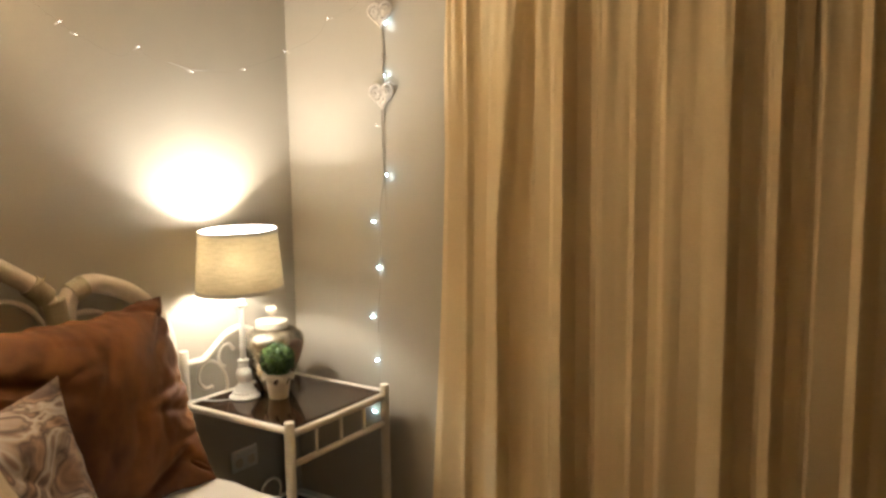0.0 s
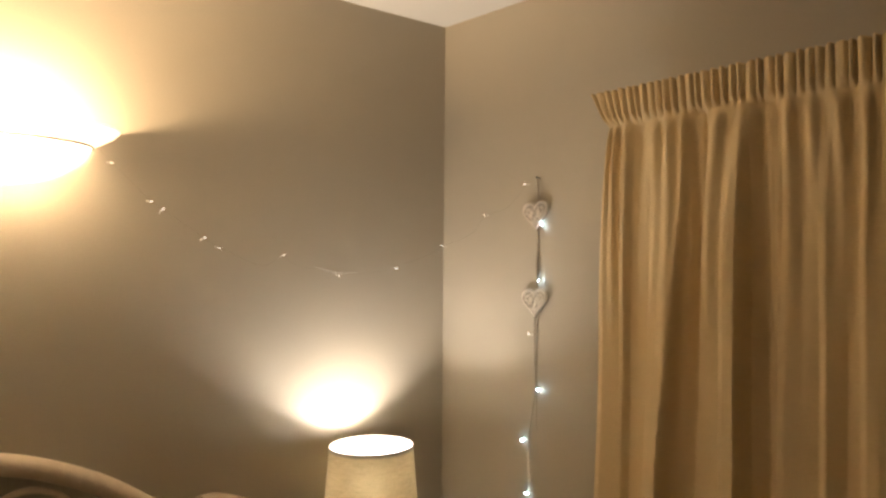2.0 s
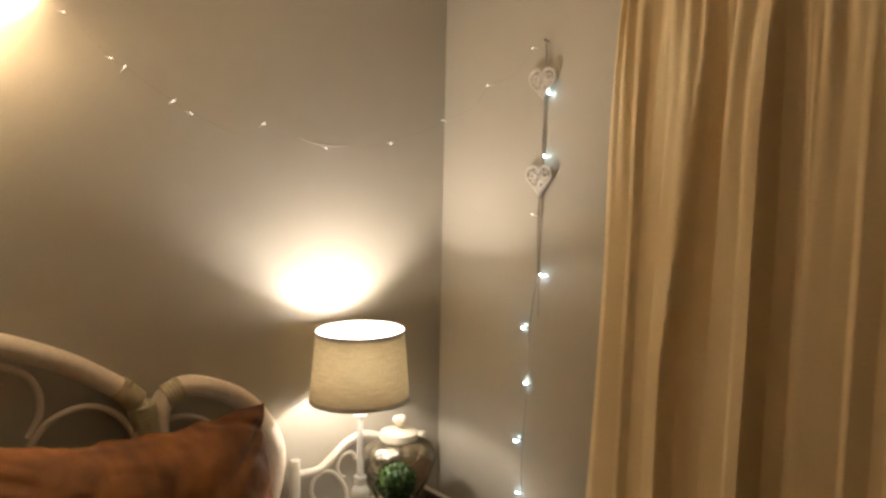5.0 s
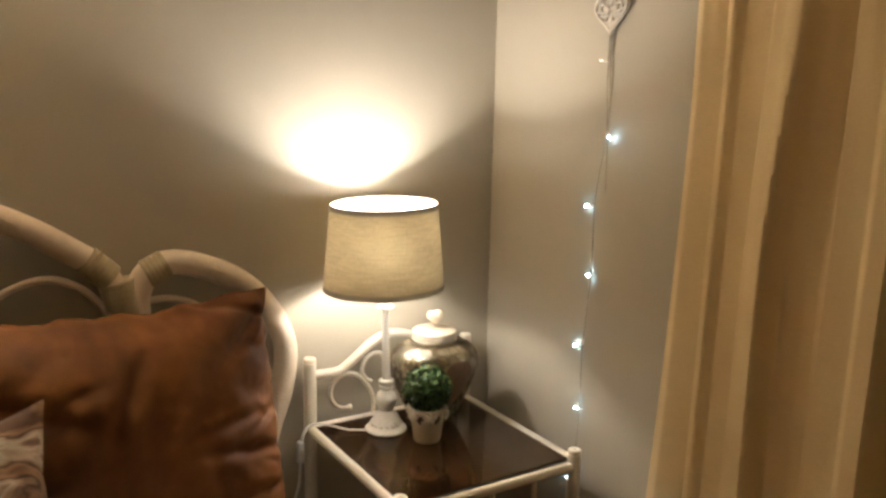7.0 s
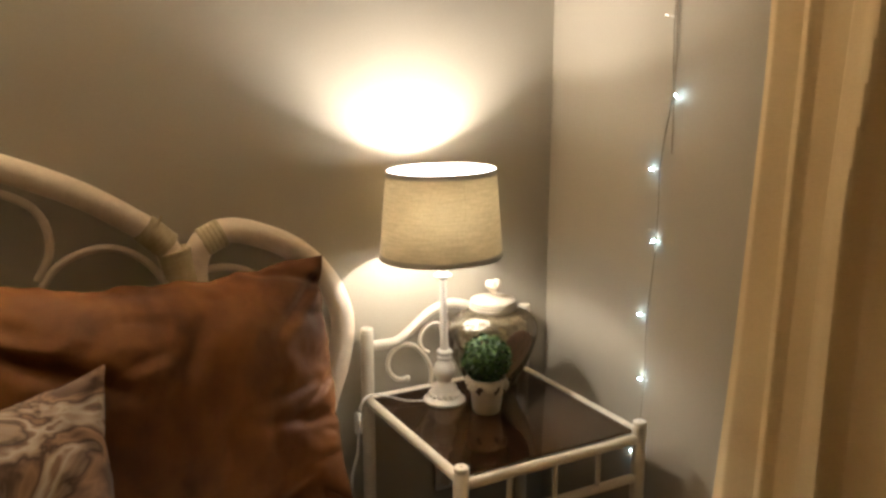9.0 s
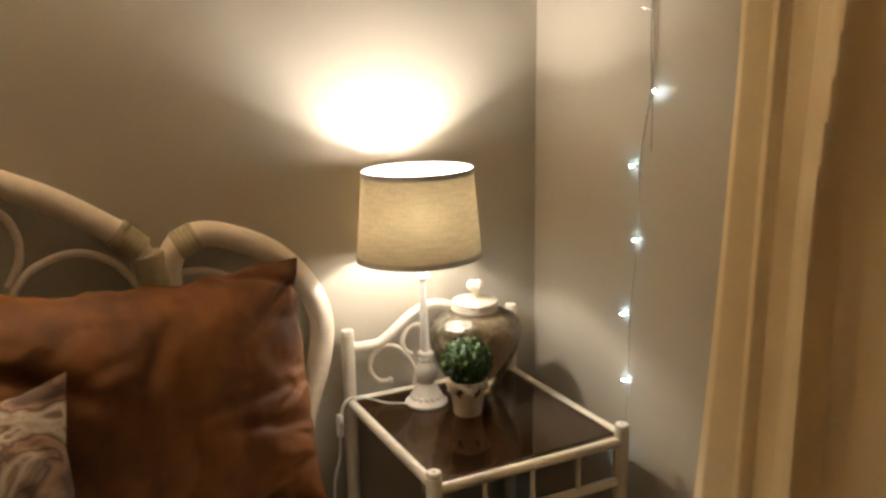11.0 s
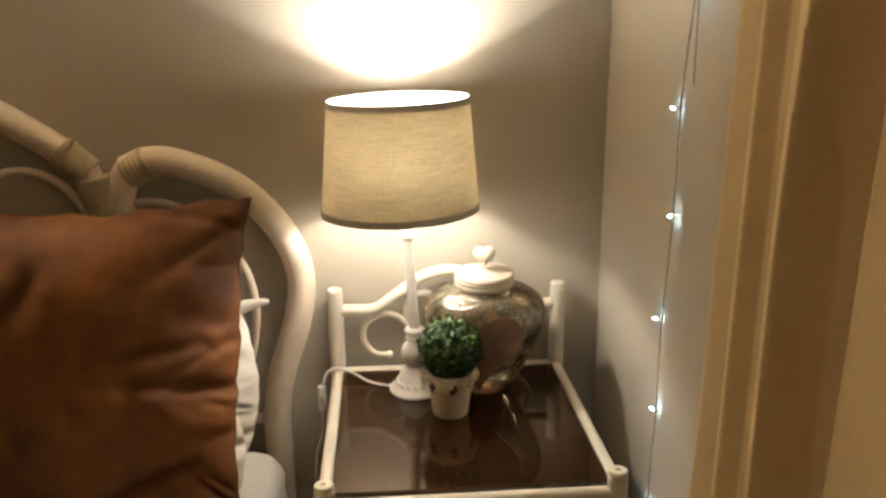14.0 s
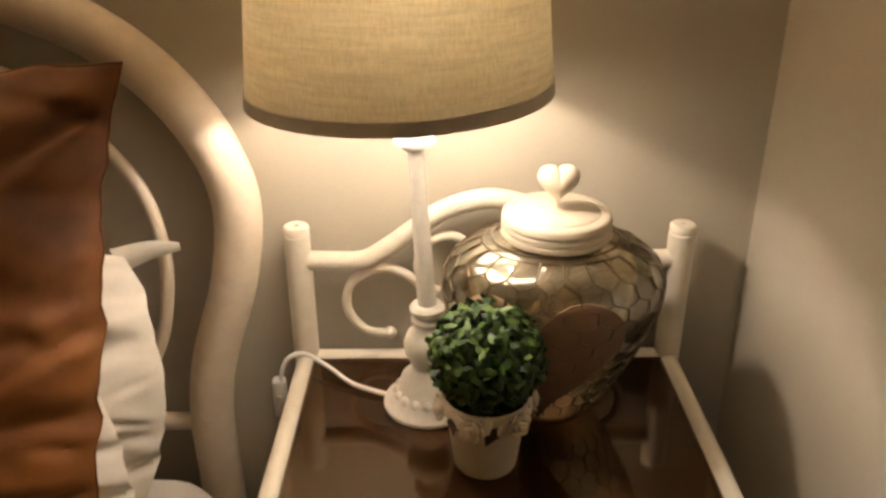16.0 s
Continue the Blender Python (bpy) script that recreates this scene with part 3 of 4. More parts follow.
RAIL_Z = 0.596
for x in (TX0, TX1):
    bar("side_rail", (x, TY0, RAIL_Z), (x, TY1, RAIL_Z), 0.0105)
    bar("lower_side_rail", (x, TY0, 0.17), (x, TY1, 0.17), 0.009)
bar("front_rail", (TX0, TY1, RAIL_Z - 0.010), (TX1, TY1, RAIL_Z - 0.010), 0.0105)
bar("back_rail", (TX0, TY0, RAIL_Z), (TX1, TY0, RAIL_Z), 0.0105)
bar("lower_front_rail", (TX0, TY1, 0.500), (TX1, TY1, 0.500), 0.0095)
bar("lower_back_rail", (TX0, TY0, 0.17), (TX1, TY0, 0.17), 0.009)
for k in (1, 2, 3):
    x = TX0 + (TX1 - TX0) * k / 4
    bar("spindle", (x, TY1, 0.500), (x, TY1, RAIL_Z - 0.012), 0.0055)
TMID = (TX0 + TX1) / 2
half = [(TX0, 0.7235), (-0.472, 0.722), (-0.434, 0.723), (-0.403, 0.741), (-0.375, 0.762), (-0.348, 0.781), (-0.322, 0.791)]
crest = half + [(TMID, 0.795)] + [(2 * TMID - x, z) for x, z in reversed(half)]
bm = bmesh.new()
tube(bm, spline([(x, TY0, z) for x, z in crest], 7), 0.0112, 12)
part("crest_rail", bm, IVORY, table, "bent tubular crest rail")
CURL = [(-0.408, 0.630), (-0.435, 0.634), (-0.455, 0.661), (-0.450, 0.694), (-0.423, 0.712), (-0.395, 0.709), (-0.372, 0.690), (-0.350, 0.655), (-0.345, 0.622), (-0.350, 0.600)]
CURL2 = [(-0.316, 0.733), (-0.328, 0.749), (-0.347, 0.752), (-0.366, 0.740), (-0.375, 0.715), (-0.366, 0.692), (-0.352, 0.684)]
CURL3 = [(-0.385, 0.180), (-0.372, 0.205), (-0.385, 0.236), (-0.415, 0.250), (-0.447, 0.238), (-0.462, 0.210), (-0.455, 0.176)]
for shape in (CURL, CURL2, CURL3):
    for flip in (False, True):
        bm = bmesh.new()
        pts = [(2 * TMID - x if flip else x, TY0, z) for x, z in shape]
        tube(bm, spline(pts, 7), 0.0052, 10)
        ball(bm, pts[0], 0.0075, 10, 8)
        part("scroll", bm, IVORY, table, "thin bent metal scroll")
bm = bmesh.new()
block(bm, (TX0 + 0.009, TY1 + 0.008, TABLE_Z - 0.006), (TX1 - 0.009, TY0 - 0.010, TABLE_Z), 0.0012, 1)
part("glass_top", bm, SMOKED, table, "smoked brown glass top", smooth=False)
bm = bmesh.new()
block(bm, (TX0 + 0.009, TY1 + 0.009, 0.168), (TX1 - 0.009, TY0 - 0.010, 0.174), 0.0012, 1)
part("lower_shelf", bm, SMOKED, table, "smoked brown glass shelf", smooth=False)


# ---- table lamp ----
BASE = (-0.363, -0.128)
lamp = thing("table_lamp", (BASE[0], BASE[1], TABLE_Z), "white turned table lamp with a lit beige linen drum shade", "lamp")
bm = bmesh.new()
lathe(bm, [(r, 0.885 * z) for r, z in [(0, 0), (0.044, 0), (0.047, 0.003), (0.047, 0.007), (0.043, 0.011), (0.037, 0.016), (0.031, 0.026), (0.028, 0.040), (0.019, 0.050), (0.0165, 0.055), (0.018, 0.062), (0.0235, 0.074), (0.0245, 0.086), (0.021, 0.098), (0.015, 0.106), (0.0135, 0.110), (0.0165, 0.113), (0.0165, 0.117), (0.0125, 0.120), (0.0125, 0.124), (0.0172, 0.127), (0.0178, 0.132), (0.015, 0.136), (0, 0.137)]], (*BASE, TABLE_Z), 36)
for k in range(16):
    a = 2 * math.pi * k / 16
    ball(bm, (BASE[0] + 0.031 * math.cos(a), BASE[1] + 0.031 * math.sin(a), TABLE_Z + 0.018), 0.0063, 8, 6, (1, 1, 0.9))
part("base", bm, CHALK, lamp, "turned chalk-white foot with a scalloped collar")
TOPX, TOPY = -0.372, -0.137
bm = bmesh.new()
tube(bm, [Vector((BASE[0], BASE[1], TABLE_Z + 0.118)).lerp(Vector((TOPX, TOPY, 0.898)), t) for t in (0, 0.3, 0.6, 1)], lambda t: 0.0095 - 0.0025 * t, 16)
part("stem", bm, CHALK, lamp, "slim white stem")
bm = bmesh.new()
lathe(bm, [(0, 0), (0.010, 0), (0.0195, 0.006), (0.0195, 0.009), (0.013, 0.012), (0.013, 0.050), (0.011, 0.054), (0, 0.054)], (TOPX, TOPY, 0.886), 20)
part("socket", bm, PLASTIC, lamp, "white lamp holder")
bm = bmesh.new()
lathe(bm, [(0, 0.0), (0.013, 0.0), (0.014, 0.02), (0.022, 0.05), (0.024, 0.065), (0.023, 0.069), (0, 0.070)], (LAMP[0], LAMP[1], 0.932), 20)
part("bulb", bm, PLASTIC, lamp, "white bulb body")
RB, RT, ZB, ZT = 0.1300, 0.1145, 0.943, 1.122


def shade_r(z):
    return RB + (RT - RB) * (z - ZB) / (ZT - ZB)


def tip_shade(bm):
    # the shade sits a little crooked on its stem
    for v in bm.verts:
        v.co.z += (v.co.x - LAMP[0]) * 0.028


bm = bmesh.new()
prof = [(shade_r(ZB + (ZT - ZB) * k / 8), ZB + (ZT - ZB) * k / 8) for k in range(9)]
lathe(bm, prof, (*LAMP, 0), 72)
tip_shade(bm)
shade = part("shade", bm, LINEN, lamp, "beige linen drum shade")
bm = bmesh.new()
lathe(bm, [(r - 0.0022, z) for r, z in prof], (*LAMP, 0), 72)
tip_shade(bm)
part("shade_lining", bm, LINING, shade, "white inner lining")
bm = bmesh.new()
lathe(bm, [(r + 0.0010, z) for r, z in prof[4:]], (*LAMP, 0), 2, arc=radians(0.5), start=radians(-95.6))
tip_shade(bm)
part("shade_seam", bm, SEAM, shade, "overlapped seam of the shade")
for z0, z1 in ((ZB - 0.002, ZB + 0.009), (ZT - 0.0085, ZT + 0.002)):
    bm = bmesh.new()
    ro, ri = (shade_r(z0), shade_r(z1)), 0.0012
    lathe(bm, [(ro[0] + ri, z0), (ro[1] + ri, z1), (ro[1] - ri, z1), (ro[0] - ri, z0), (ro[0] + ri, z0)], (*LAMP, 0), 72)
    tip_shade(bm)
    part("shade_trim", bm, TRIM, shade, "narrow grey-brown trim")
bm = bmesh.new()
for k in range(3):
    a = 2 * math.pi * k / 3 + 0.4
    tube(bm, [Vector((LAMP[0] + r * math.cos(a), LAMP[1] + r * math.sin(a), z)) for r, z in ((0.013, 0.945), (0.07, 0.94), (RB - 0.002, 0.942))], 0.0013, 6)
part("shade_carrier", bm, PLASTIC, shade, "thin white wire carrier")
bm = bmesh.new()
cord = [(BASE[0] - 0.040, BASE[1] + 0.01, TABLE_Z + 0.004), (-0.445, -0.100, TABLE_Z + 0.006), (-0.475, -0.075, TABLE_Z + 0.012), (-0.505, -0.053, TABLE_Z + 0.015), (-0.527, -0.049, TABLE_Z + 0.004), (-0.536, -0.048, 0.578), (-0.538, -0.046, 0.55), (-0.542, -0.045, 0.48), (-0.556, -0.043, 0.42), (-0.560, -0.04, 0.30), (-0.566, -0.035, 0.15), (-0.575, -0.03, 0.012), (-0.60, -0.03, 0.004)]
tube(bm, spline(cord, 6), 0.0021, 8)
tube(bm, spline([(x + 0.0015, y - 0.0035, z + 0.0008) for x, y, z in cord], 6), 0.0021, 8)
part("cord", bm, PLASTIC, lamp, "thin white cord hanging beside the table")
bm = bmesh.new()
block(bm, (-0.546, -0.055, 0.527), (-0.530, -0.040, 0.580), 0.005, 3)
switch = part("cord_switch", bm, PLASTIC, lamp, "white inline switch")
bm = bmesh.new()
block(bm, (-0.541, -0.0575, 0.546), (-0.535, -0.0545, 0.561), 0.001, 1)
part("rocker", bm, CERAMIC, switch)


# ---- glass jar ----
JAR = (-0.240, -0.130)
JAR_SQ = 0.80
jar = thing("glass_jar", (*JAR, TABLE_Z), "silvered glass jar in wire mesh with a cream heart-knob lid", "jar")
JP = [(0.040, 0.0), (0.046, 0.004), (0.058, 0.024), (0.075, 0.055), (0.091, 0.088), (0.102, 0.118), (0.107, 0.140), (0.106, 0.156), (0.098, 0.172), (0.083, 0.184), (0.066, 0.191), (0.052, 0.195), (0.050, 0.203)]


def jar_r(h):
    for (r0, h0), (r1, h1) in zip(JP, JP[1:]):
        if h <= h1:
            return r0 + (r1 - r0) * (h - h0) / (h1 - h0)
    return JP[-1][0]


fine = spline([(r, 0, h) for r, h in JP], 3)
bm = bmesh.new()
lathe(bm, [(p.x, p.z + 0.001) for p in fine], (*JAR, TABLE_Z), 48, squash=JAR_SQ)
body = part("body", bm, JAR_GLASS, jar, "silvered see-through glass body")


bm = bmesh.new()
lathe(bm, [(0, 0.0005), (0.038, 0.0005), (0.039, 0.004), (0.036, 0.006), (0, 0.006)], (*JAR, TABLE_Z), 32, squash=JAR_SQ)
part("foot", bm, KRAFT, jar, "brown foot of the jar")


def on_jar(a, h, lift):
    r = jar_r(h) + lift
    return Vector((JAR[0] + r * math.cos(a), JAR[1] + JAR_SQ * r * math.sin(a), TABLE_Z + 0.001 + h))


bm = bmesh.new()
NU, NV = 22, 10
H0, H1 = 0.012, 0.190


for j in range(NV):
    for i in range(NU):
        odd = j % 2
        a0 = (i + 0.5 * odd)
        def at(col, row):
            h = H0 + (H1 - H0) * row / (NV * 1.5)
            jit = 0.06 * noise.noise(Vector((col * 3.1, row * 2.3, 4)))
            return on_jar(2 * math.pi * (col + jit) / NU, min(h, H1), 0.0016)
        base_row = j * 1.5
        tube(bm, [at(a0, base_row + 0.5), at(a0, base_row + 1.0), at(a0, base_row + 1.5)], 0.0009, 5, caps=False)
        tube(bm, [at(a0, base_row + 1.5), at(a0 + 0.25, base_row + 1.75), at(a0 + 0.5, base_row + 2.0)], 0.0007, 5, caps=False)
        tube(bm, [at(a0, base_row + 1.5), at(a0 - 0.25, base_row + 1.75), at(a0 - 0.5, base_row + 2.0)], 0.0007, 5, caps=False)
tube(bm, [on_jar(2 * math.pi * k / 40, 0.193, 0.002) for k in range(40)], 0.0011, 5, closed=True)
part("wire_mesh", bm, WIRE, jar, "rusty six-sided wire mesh")


def heart_line(n):
    out = []
    for k in range(n):
        t = 2 * math.pi * k / n
        out.append((16 * math.sin(t) ** 3 / 17, (13 * math.cos(t) - 5 * math.cos(2 * t) - 2 * math.cos(3 * t) - math.cos(4 * t) + 2.5) / 17))
    return out


bm = bmesh.new()
centre_h, size = 0.086, 0.086
rings = []
for lift, grow in ((0.0003, 1.0), (0.0022, 1.0), (0.0024, 0.94)):
    ring = []
    for u, v in heart_line(40):
        h = centre_h + v * size * grow * 1.08
        ring.append(bm.verts.new(on_jar(-math.pi / 2 - 0.24 + u * size * grow / 0.098, h, lift)))
    rings.append(ring)
for a, b in zip(rings, rings[1:]):
    for k in range(40):
        bm.faces.new((a[k], a[(k + 1) % 40], b[(k + 1) % 40], b[k]))
prev = rings[-1]
for s in (0.7, 0.4, 0.12):
    ring = [bm.verts.new(on_jar(-math.pi / 2 - 0.24 + u * size * s / 0.098, centre_h + v * size * s * 1.08, 0.0024)) for u, v in heart_line(40)]
    for k in range(40):
        bm.faces.new((prev[k], prev[(k + 1) % 40], ring[(k + 1) % 40], ring[k]))
    prev = ring
bm.faces.new(prev)
part("heart_plaque", bm, KRAFT, jar, "brown heart-shaped board tied to the jar")
bm = bmesh.new()
lathe(bm, [(0, 0.196), (0.049, 0.196), (0.0520, 0.199), (0.0520, 0.202), (0.0500, 0.204), (0.0520, 0.206), (0.0520, 0.209), (0.0500, 0.211), (0.0520, 0.213), (0.0515, 0.218), (0.049, 0.2205), (0.0425, 0.2210), (0.0415, 0.2200), (0.0405, 0.2210), (0.039, 0.2222), (0, 0.2245)], (*JAR, TABLE_Z), 44)
lid = part("lid", bm, CERAMIC, jar, "cream ribbed ceramic lid")
bm = bmesh.new()
hl = [(u, v + 0.16 * math.exp(-(u / 0.22) ** 2) * (v > 0)) for u, v in heart_line(36)]
layers = []
for d in (-1, -0.93, -0.78, -0.55, -0.28, 0, 0.28, 0.55, 0.78, 0.93, 1):
    s = max(0.10, (1 - d * d) ** 0.5)
    layers.append([bm.verts.new((JAR[0] + u * 0.021 * s, JAR[1] + d * 0.0150, TABLE_Z + 0.2465 + (v * s) * 0.022)) for u, v in hl])
for a, b in zip(layers, layers[1:]):
    for k in range(36):
        bm.faces.new((a[k], a[(k + 1) % 36], b[(k + 1) % 36], b[k]))
bm.faces.new(layers[0])
bm.faces.new(layers[-1])
part("heart_knob", bm, CERAMIC, lid, "cream heart-shaped knob")


# ---- potted plant ----
POT = (-0.308, -0.218)
plant = thing("potted_plant", (*POT, TABLE_Z), "small round green topiary in a cream rose-trimmed pot", "plant")
bm = bmesh.new()
lathe(bm, [(0, 0), (0.0285, 0), (0.0300, 0.003), (0.0345, 0.04), (0.0400, 0.074), (0.0415, 0.077), (0.0395, 0.079), (0.0375, 0.076), (0.034, 0.05), (0, 0.05)], (*POT, TABLE_Z), 36)
pot = part("pot", bm, CERAMIC, plant, "tapered cream ceramic pot")
rng = random.Random(4)
rose = bmesh.new()
for ring_r, count, tilt in ((0.0015, 3, 0.2), (0.0042, 5, 0.5), (0.0070, 6, 0.9)):
    for k in range(count):
        a = 2 * math.pi * k / count + ring_r * 200
        m = Matrix.Rotation(a, 4, "Z") @ Matrix.Translation((ring_r, 0, 0.004 - ring_r * 0.4)) @ Matrix.Rotation(tilt, 4, "Y") @ Matrix.Diagonal((0.35, 1, 1, 1))
        bmesh.ops.create_uvsphere(rose, u_segments=8, v_segments=5, radius=0.0042, matrix=m)
rose_mesh = bpy.data.meshes.new("rose")
rose.to_mesh(rose_mesh)
rose.free()
rose_mesh.materials.append(CERAMIC)
rose_mesh.shade_smooth()
leaf_mesh = bpy.data.meshes.new("clay_leaf")
lb = bmesh.new()
bmesh.ops.create_uvsphere(lb, u_segments=8, v_segments=6, radius=0.0055, matrix=Matrix.Diagonal((1.5, 0.75, 0.35, 1)))
lb.to_mesh(leaf_mesh)
lb.free()
leaf_mesh.materials.append(CERAMIC)
leaf_mesh.shade_smooth()
# No real openings: solid chips whose dark colour gives the shade inside the pot's cutouts.
dark_chip_mesh = bpy.data.meshes.new("dark_cutout_chip")
lb = bmesh.new()
bmesh.ops.create_cone(lb, segments=3, radius1=0.0070, radius2=0.0066, depth=0.0012, cap_ends=True)
lb.to_mesh(dark_chip_mesh)
lb.free()
dark_chip_mesh.materials.append(SKIRT)
for k in range(6):
    a = 2 * math.pi * (k + 0.15) / 6
    for name, mesh, da, h, lift in (("rose", rose_mesh, 0, 0.066, 0.0015), ("clay_leaf", leaf_mesh, 0.32, 0.070, 0.001), ("clay_leaf", leaf_mesh, -0.32, 0.068, 0.001), ("dark_cutout_chip", dark_chip_mesh, 0.52, 0.062, -0.0004), ("dark_cutout_chip", dark_chip_mesh, 0.40, 0.054, -0.0004)):
        r = 0.0305 + (0.0405 - 0.0305) * h / 0.077 + lift
        ob = new(name, mesh)
        ob.parent = pot
        ob.matrix_basis = Matrix.Translation((r * math.cos(a + da), r * math.sin(a + da), h)) @ Matrix.Rotation(a + da, 4, "Z") @ Matrix.Rotation(radians(84), 4, "Y") @ Matrix.Rotation(k * 1.3 + da * 3, 4, "Z") @ Matrix.Scale(1.3, 4)
BALL = Vector((POT[0], POT[1], TABLE_Z + 0.117))
bm = bmesh.new()
lathe(bm, [(0, 0.048), (0.034, 0.052), (0.036, 0.06), (0, 0.064)], (*POT, TABLE_Z), 20)
ball(bm, BALL, 0.034, 16, 12)
part("moss_core", bm, SOIL, plant, "dark core under the leaves")
verts, faces = [], []
for k in range(1500):
    z = 1 - 2 * (k + 0.5) / 1500
    a = k * 2.39996
    d = Vector((math.sqrt(1 - z * z) * math.cos(a), math.sqrt(1 - z * z) * math.sin(a), z))
    lump = 1 + 0.09 * noise.noise(d * 2.6)
    r = (0.0435 + 0.0085 * (rng.random() ** 0.7) - 0.012 * (rng.random() < 0.25)) * lump
    p = BALL + Vector((d.x * r * 1.02, d.y * r * 1.02, d.z * r * 0.98))
    if p.z < TABLE_Z + 0.071:
        continue
    tilt = Vector((rng.gauss(0, 0.6), rng.gauss(0, 0.6), rng.gauss(0, 0.6)))
    n = (d + tilt).normalized()
    t = n.orthogonal().normalized()
    t.rotate(Matrix.Rotation(rng.random() * 6.28, 3, n))
    s = n.cross(t)
    L, W = 0.0046 + 0.0022 * rng.random(), 0.0027 + 0.0012 * rng.random()
    i = len(verts)
    verts += [p - t * L, p - t * L * 0.2 + s * W, p + t * L * 0.75 + s * W * 0.55, p + t * L, p + t * L * 0.75 - s * W * 0.55, p - t * L * 0.2 - s * W, p + n * 0.0011]
    faces += [(i + 6, i + q, i + (q + 1) % 6) for q in range(6)]
me = bpy.data.meshes.new("foliage")
me.from_pydata([v - plant.location for v in verts], [], faces)
me.materials.append(LEAF)
me.shade_smooth()
foliage = new("foliage", me)
foliage.parent = plant
tagged(foliage, "clipped ball of tiny glossy green leaves", kind="stuff")


# ---- wall lamp ----
SX, SZ = SCONCE
sconce = thing("wall_lamp", (SX, 0, SZ), "lit white frosted glass uplighter bowl on the wall", "lamp")
bm = bmesh.new()
outer = [(0.0, -0.106), (0.030, -0.1045), (0.065, -0.097), (0.112, -0.080), (0.152, -0.055), (0.177, -0.034), (0.1895, -0.016)]
lathe(bm, outer, (SX, -0.004, SZ), 40, arc=math.pi, start=math.pi, squash=0.72)
part("bowl", bm, FROST, sconce, "frosted white glass half bowl")
bm = bmesh.new()
lathe(bm, [(0.191, -0.015), (0.214, -0.005), (0.236, 0.008), (0.250, 0.020), (0.2515, 0.0225), (0.249, 0.024), (0.233, 0.013), (0.211, 0.000), (0.189, -0.010), (0.191, -0.015)], (SX, -0.004, SZ), 48, arc=math.pi, start=math.pi, squash=0.75)
part("rim", bm, OPAL, sconce, "wide flared white glass rim")
bm = bmesh.new()
arcline = [Vector((SX + 0.191 * math.cos(math.pi + math.pi * k / 30), -0.004 + 0.72 * 0.191 * math.sin(math.pi + math.pi * k / 30), SZ - 0.018)) for k in range(31)]
tube(bm, arcline, 0.0036, 8)
part("band", bm, DARK_METAL, sconce, "thin dark metal band")
bm = bmesh.new()
block(bm, (SX - 0.05, -0.012, SZ - 0.090), (SX + 0.05, -0.0005, SZ - 0.035), 0.004)
part("back_plate", bm, PLASTIC, sconce)
bm = bmesh.new()
tube(bm, [Vector((SX, -0.012, SZ - 0.080)), Vector((SX, -0.04, SZ - 0.084)), Vector((SX, -0.062, SZ - 0.083)), Vector((SX, -0.066, SZ - 0.078))], 0.008, 12)
part("holder", bm, PLASTIC, sconce)
bm = bmesh.new()
lathe(bm, [(0, 0), (0.011, 0.0), (0.014, 0.01), (0.012, 0.02), (0, 0.022)], (SX, -0.066, SZ - 0.080), 14)
part("bulb", bm, BULB, sconce, "glowing warm bulb")


# ---- hanging hearts on the wall ----
def heart_ornament(y, z, tilt):
    ob = thing("heart_ornament", (-0.012, y, z), "whitewashed carved openwork heart hanging on twine", "ornament", "hanging hearts")

    def put(u, v):
        c, s = math.cos(tilt), math.sin(tilt)
        u, v = u * 0.047, (v - 0.05) * 0.043
        return Vector((-0.012, y - (u * c - v * s), z + u * s + v * c))
    bm = bmesh.new()
    tube(bm, [put(u, v) for u, v in heart_line(44)], 0.0044, 8, closed=True)
    part("frame", bm, WHITEWASH, ob)
    for sgn in (-1, 1):
        for cx, cy, r, turns, a0 in ((0.46, 0.36, 0.30, 1.3, 2.2), (0.24, -0.22, 0.24, 1.2, 0.4), (0.66, 0.10, 0.20, 1.0, 3.4), (0.15, -0.58, 0.17, 1.0, 1.2), (0.20, 0.22, 0.16, 1.1, 4.4)):
            pts = []
            for k in range(22):
                t = k / 21
                a = a0 + turns * 2 * math.pi * t
                rr = r * (1 - 0.72 * t)
                pts.append(put(sgn * (cx + rr * math.cos(a)), cy + rr * math.sin(a)))
            bm = bmesh.new()
            tube(bm, pts, 0.0033, 6)
            part("scrollwork", bm, WHITEWASH, ob)
    bm = bmesh.new()
    tube(bm, [put(0, 0.55), put(0.03, 0.1), put(-0.02, -0.4), put(0, -0.75)], 0.0030, 6)
    part("scrollwork", bm, WHITEWASH, ob)
    return ob


heart_ornament(-0.4135, 1.765, 0.06)
heart_ornament(-0.4120, 1.519, 0.04)
twine = thing("twine", (-0.010, -0.42, 1.17), "thin brown twine hanging from a nail", "twine")
bm = bmesh.new()
tube(bm, spline([(-0.012, -0.421, 1.867), (-0.008, -0.420, 1.823), (-0.0045, -0.416, 1.763), (-0.0045, -0.417, 1.693), (-0.0045, -0.4155, 1.633), (-0.0045, -0.417, 1.563), (-0.0045, -0.412, 1.493), (-0.0045, -0.410, 1.433), (-0.0045, -0.415, 1.36), (-0.0045, -0.414, 1.28), (-0.0045, -0.417, 1.16)], 5), lambda t: 0.0026 - 0.0015 * t, 6)
part("strand", bm, TWINE, twine)
bm = bmesh.new()
tube(bm, spline([(-0.0055, -0.4165, 1.648), (-0.0060, -0.4160, 1.628), (-0.0055, -0.4165, 1.593)], 5), 0.0034, 8)
part("knot", bm, TWINE, twine, "wound knot")
bm = bmesh.new()
tube(bm, spline([(-0.010, -0.409, 1.438), (-0.011, -0.418, 1.451), (-0.012, -0.425, 1.461)], 4), 0.0009, 5)
part("loose_end", bm, TWINE, twine)
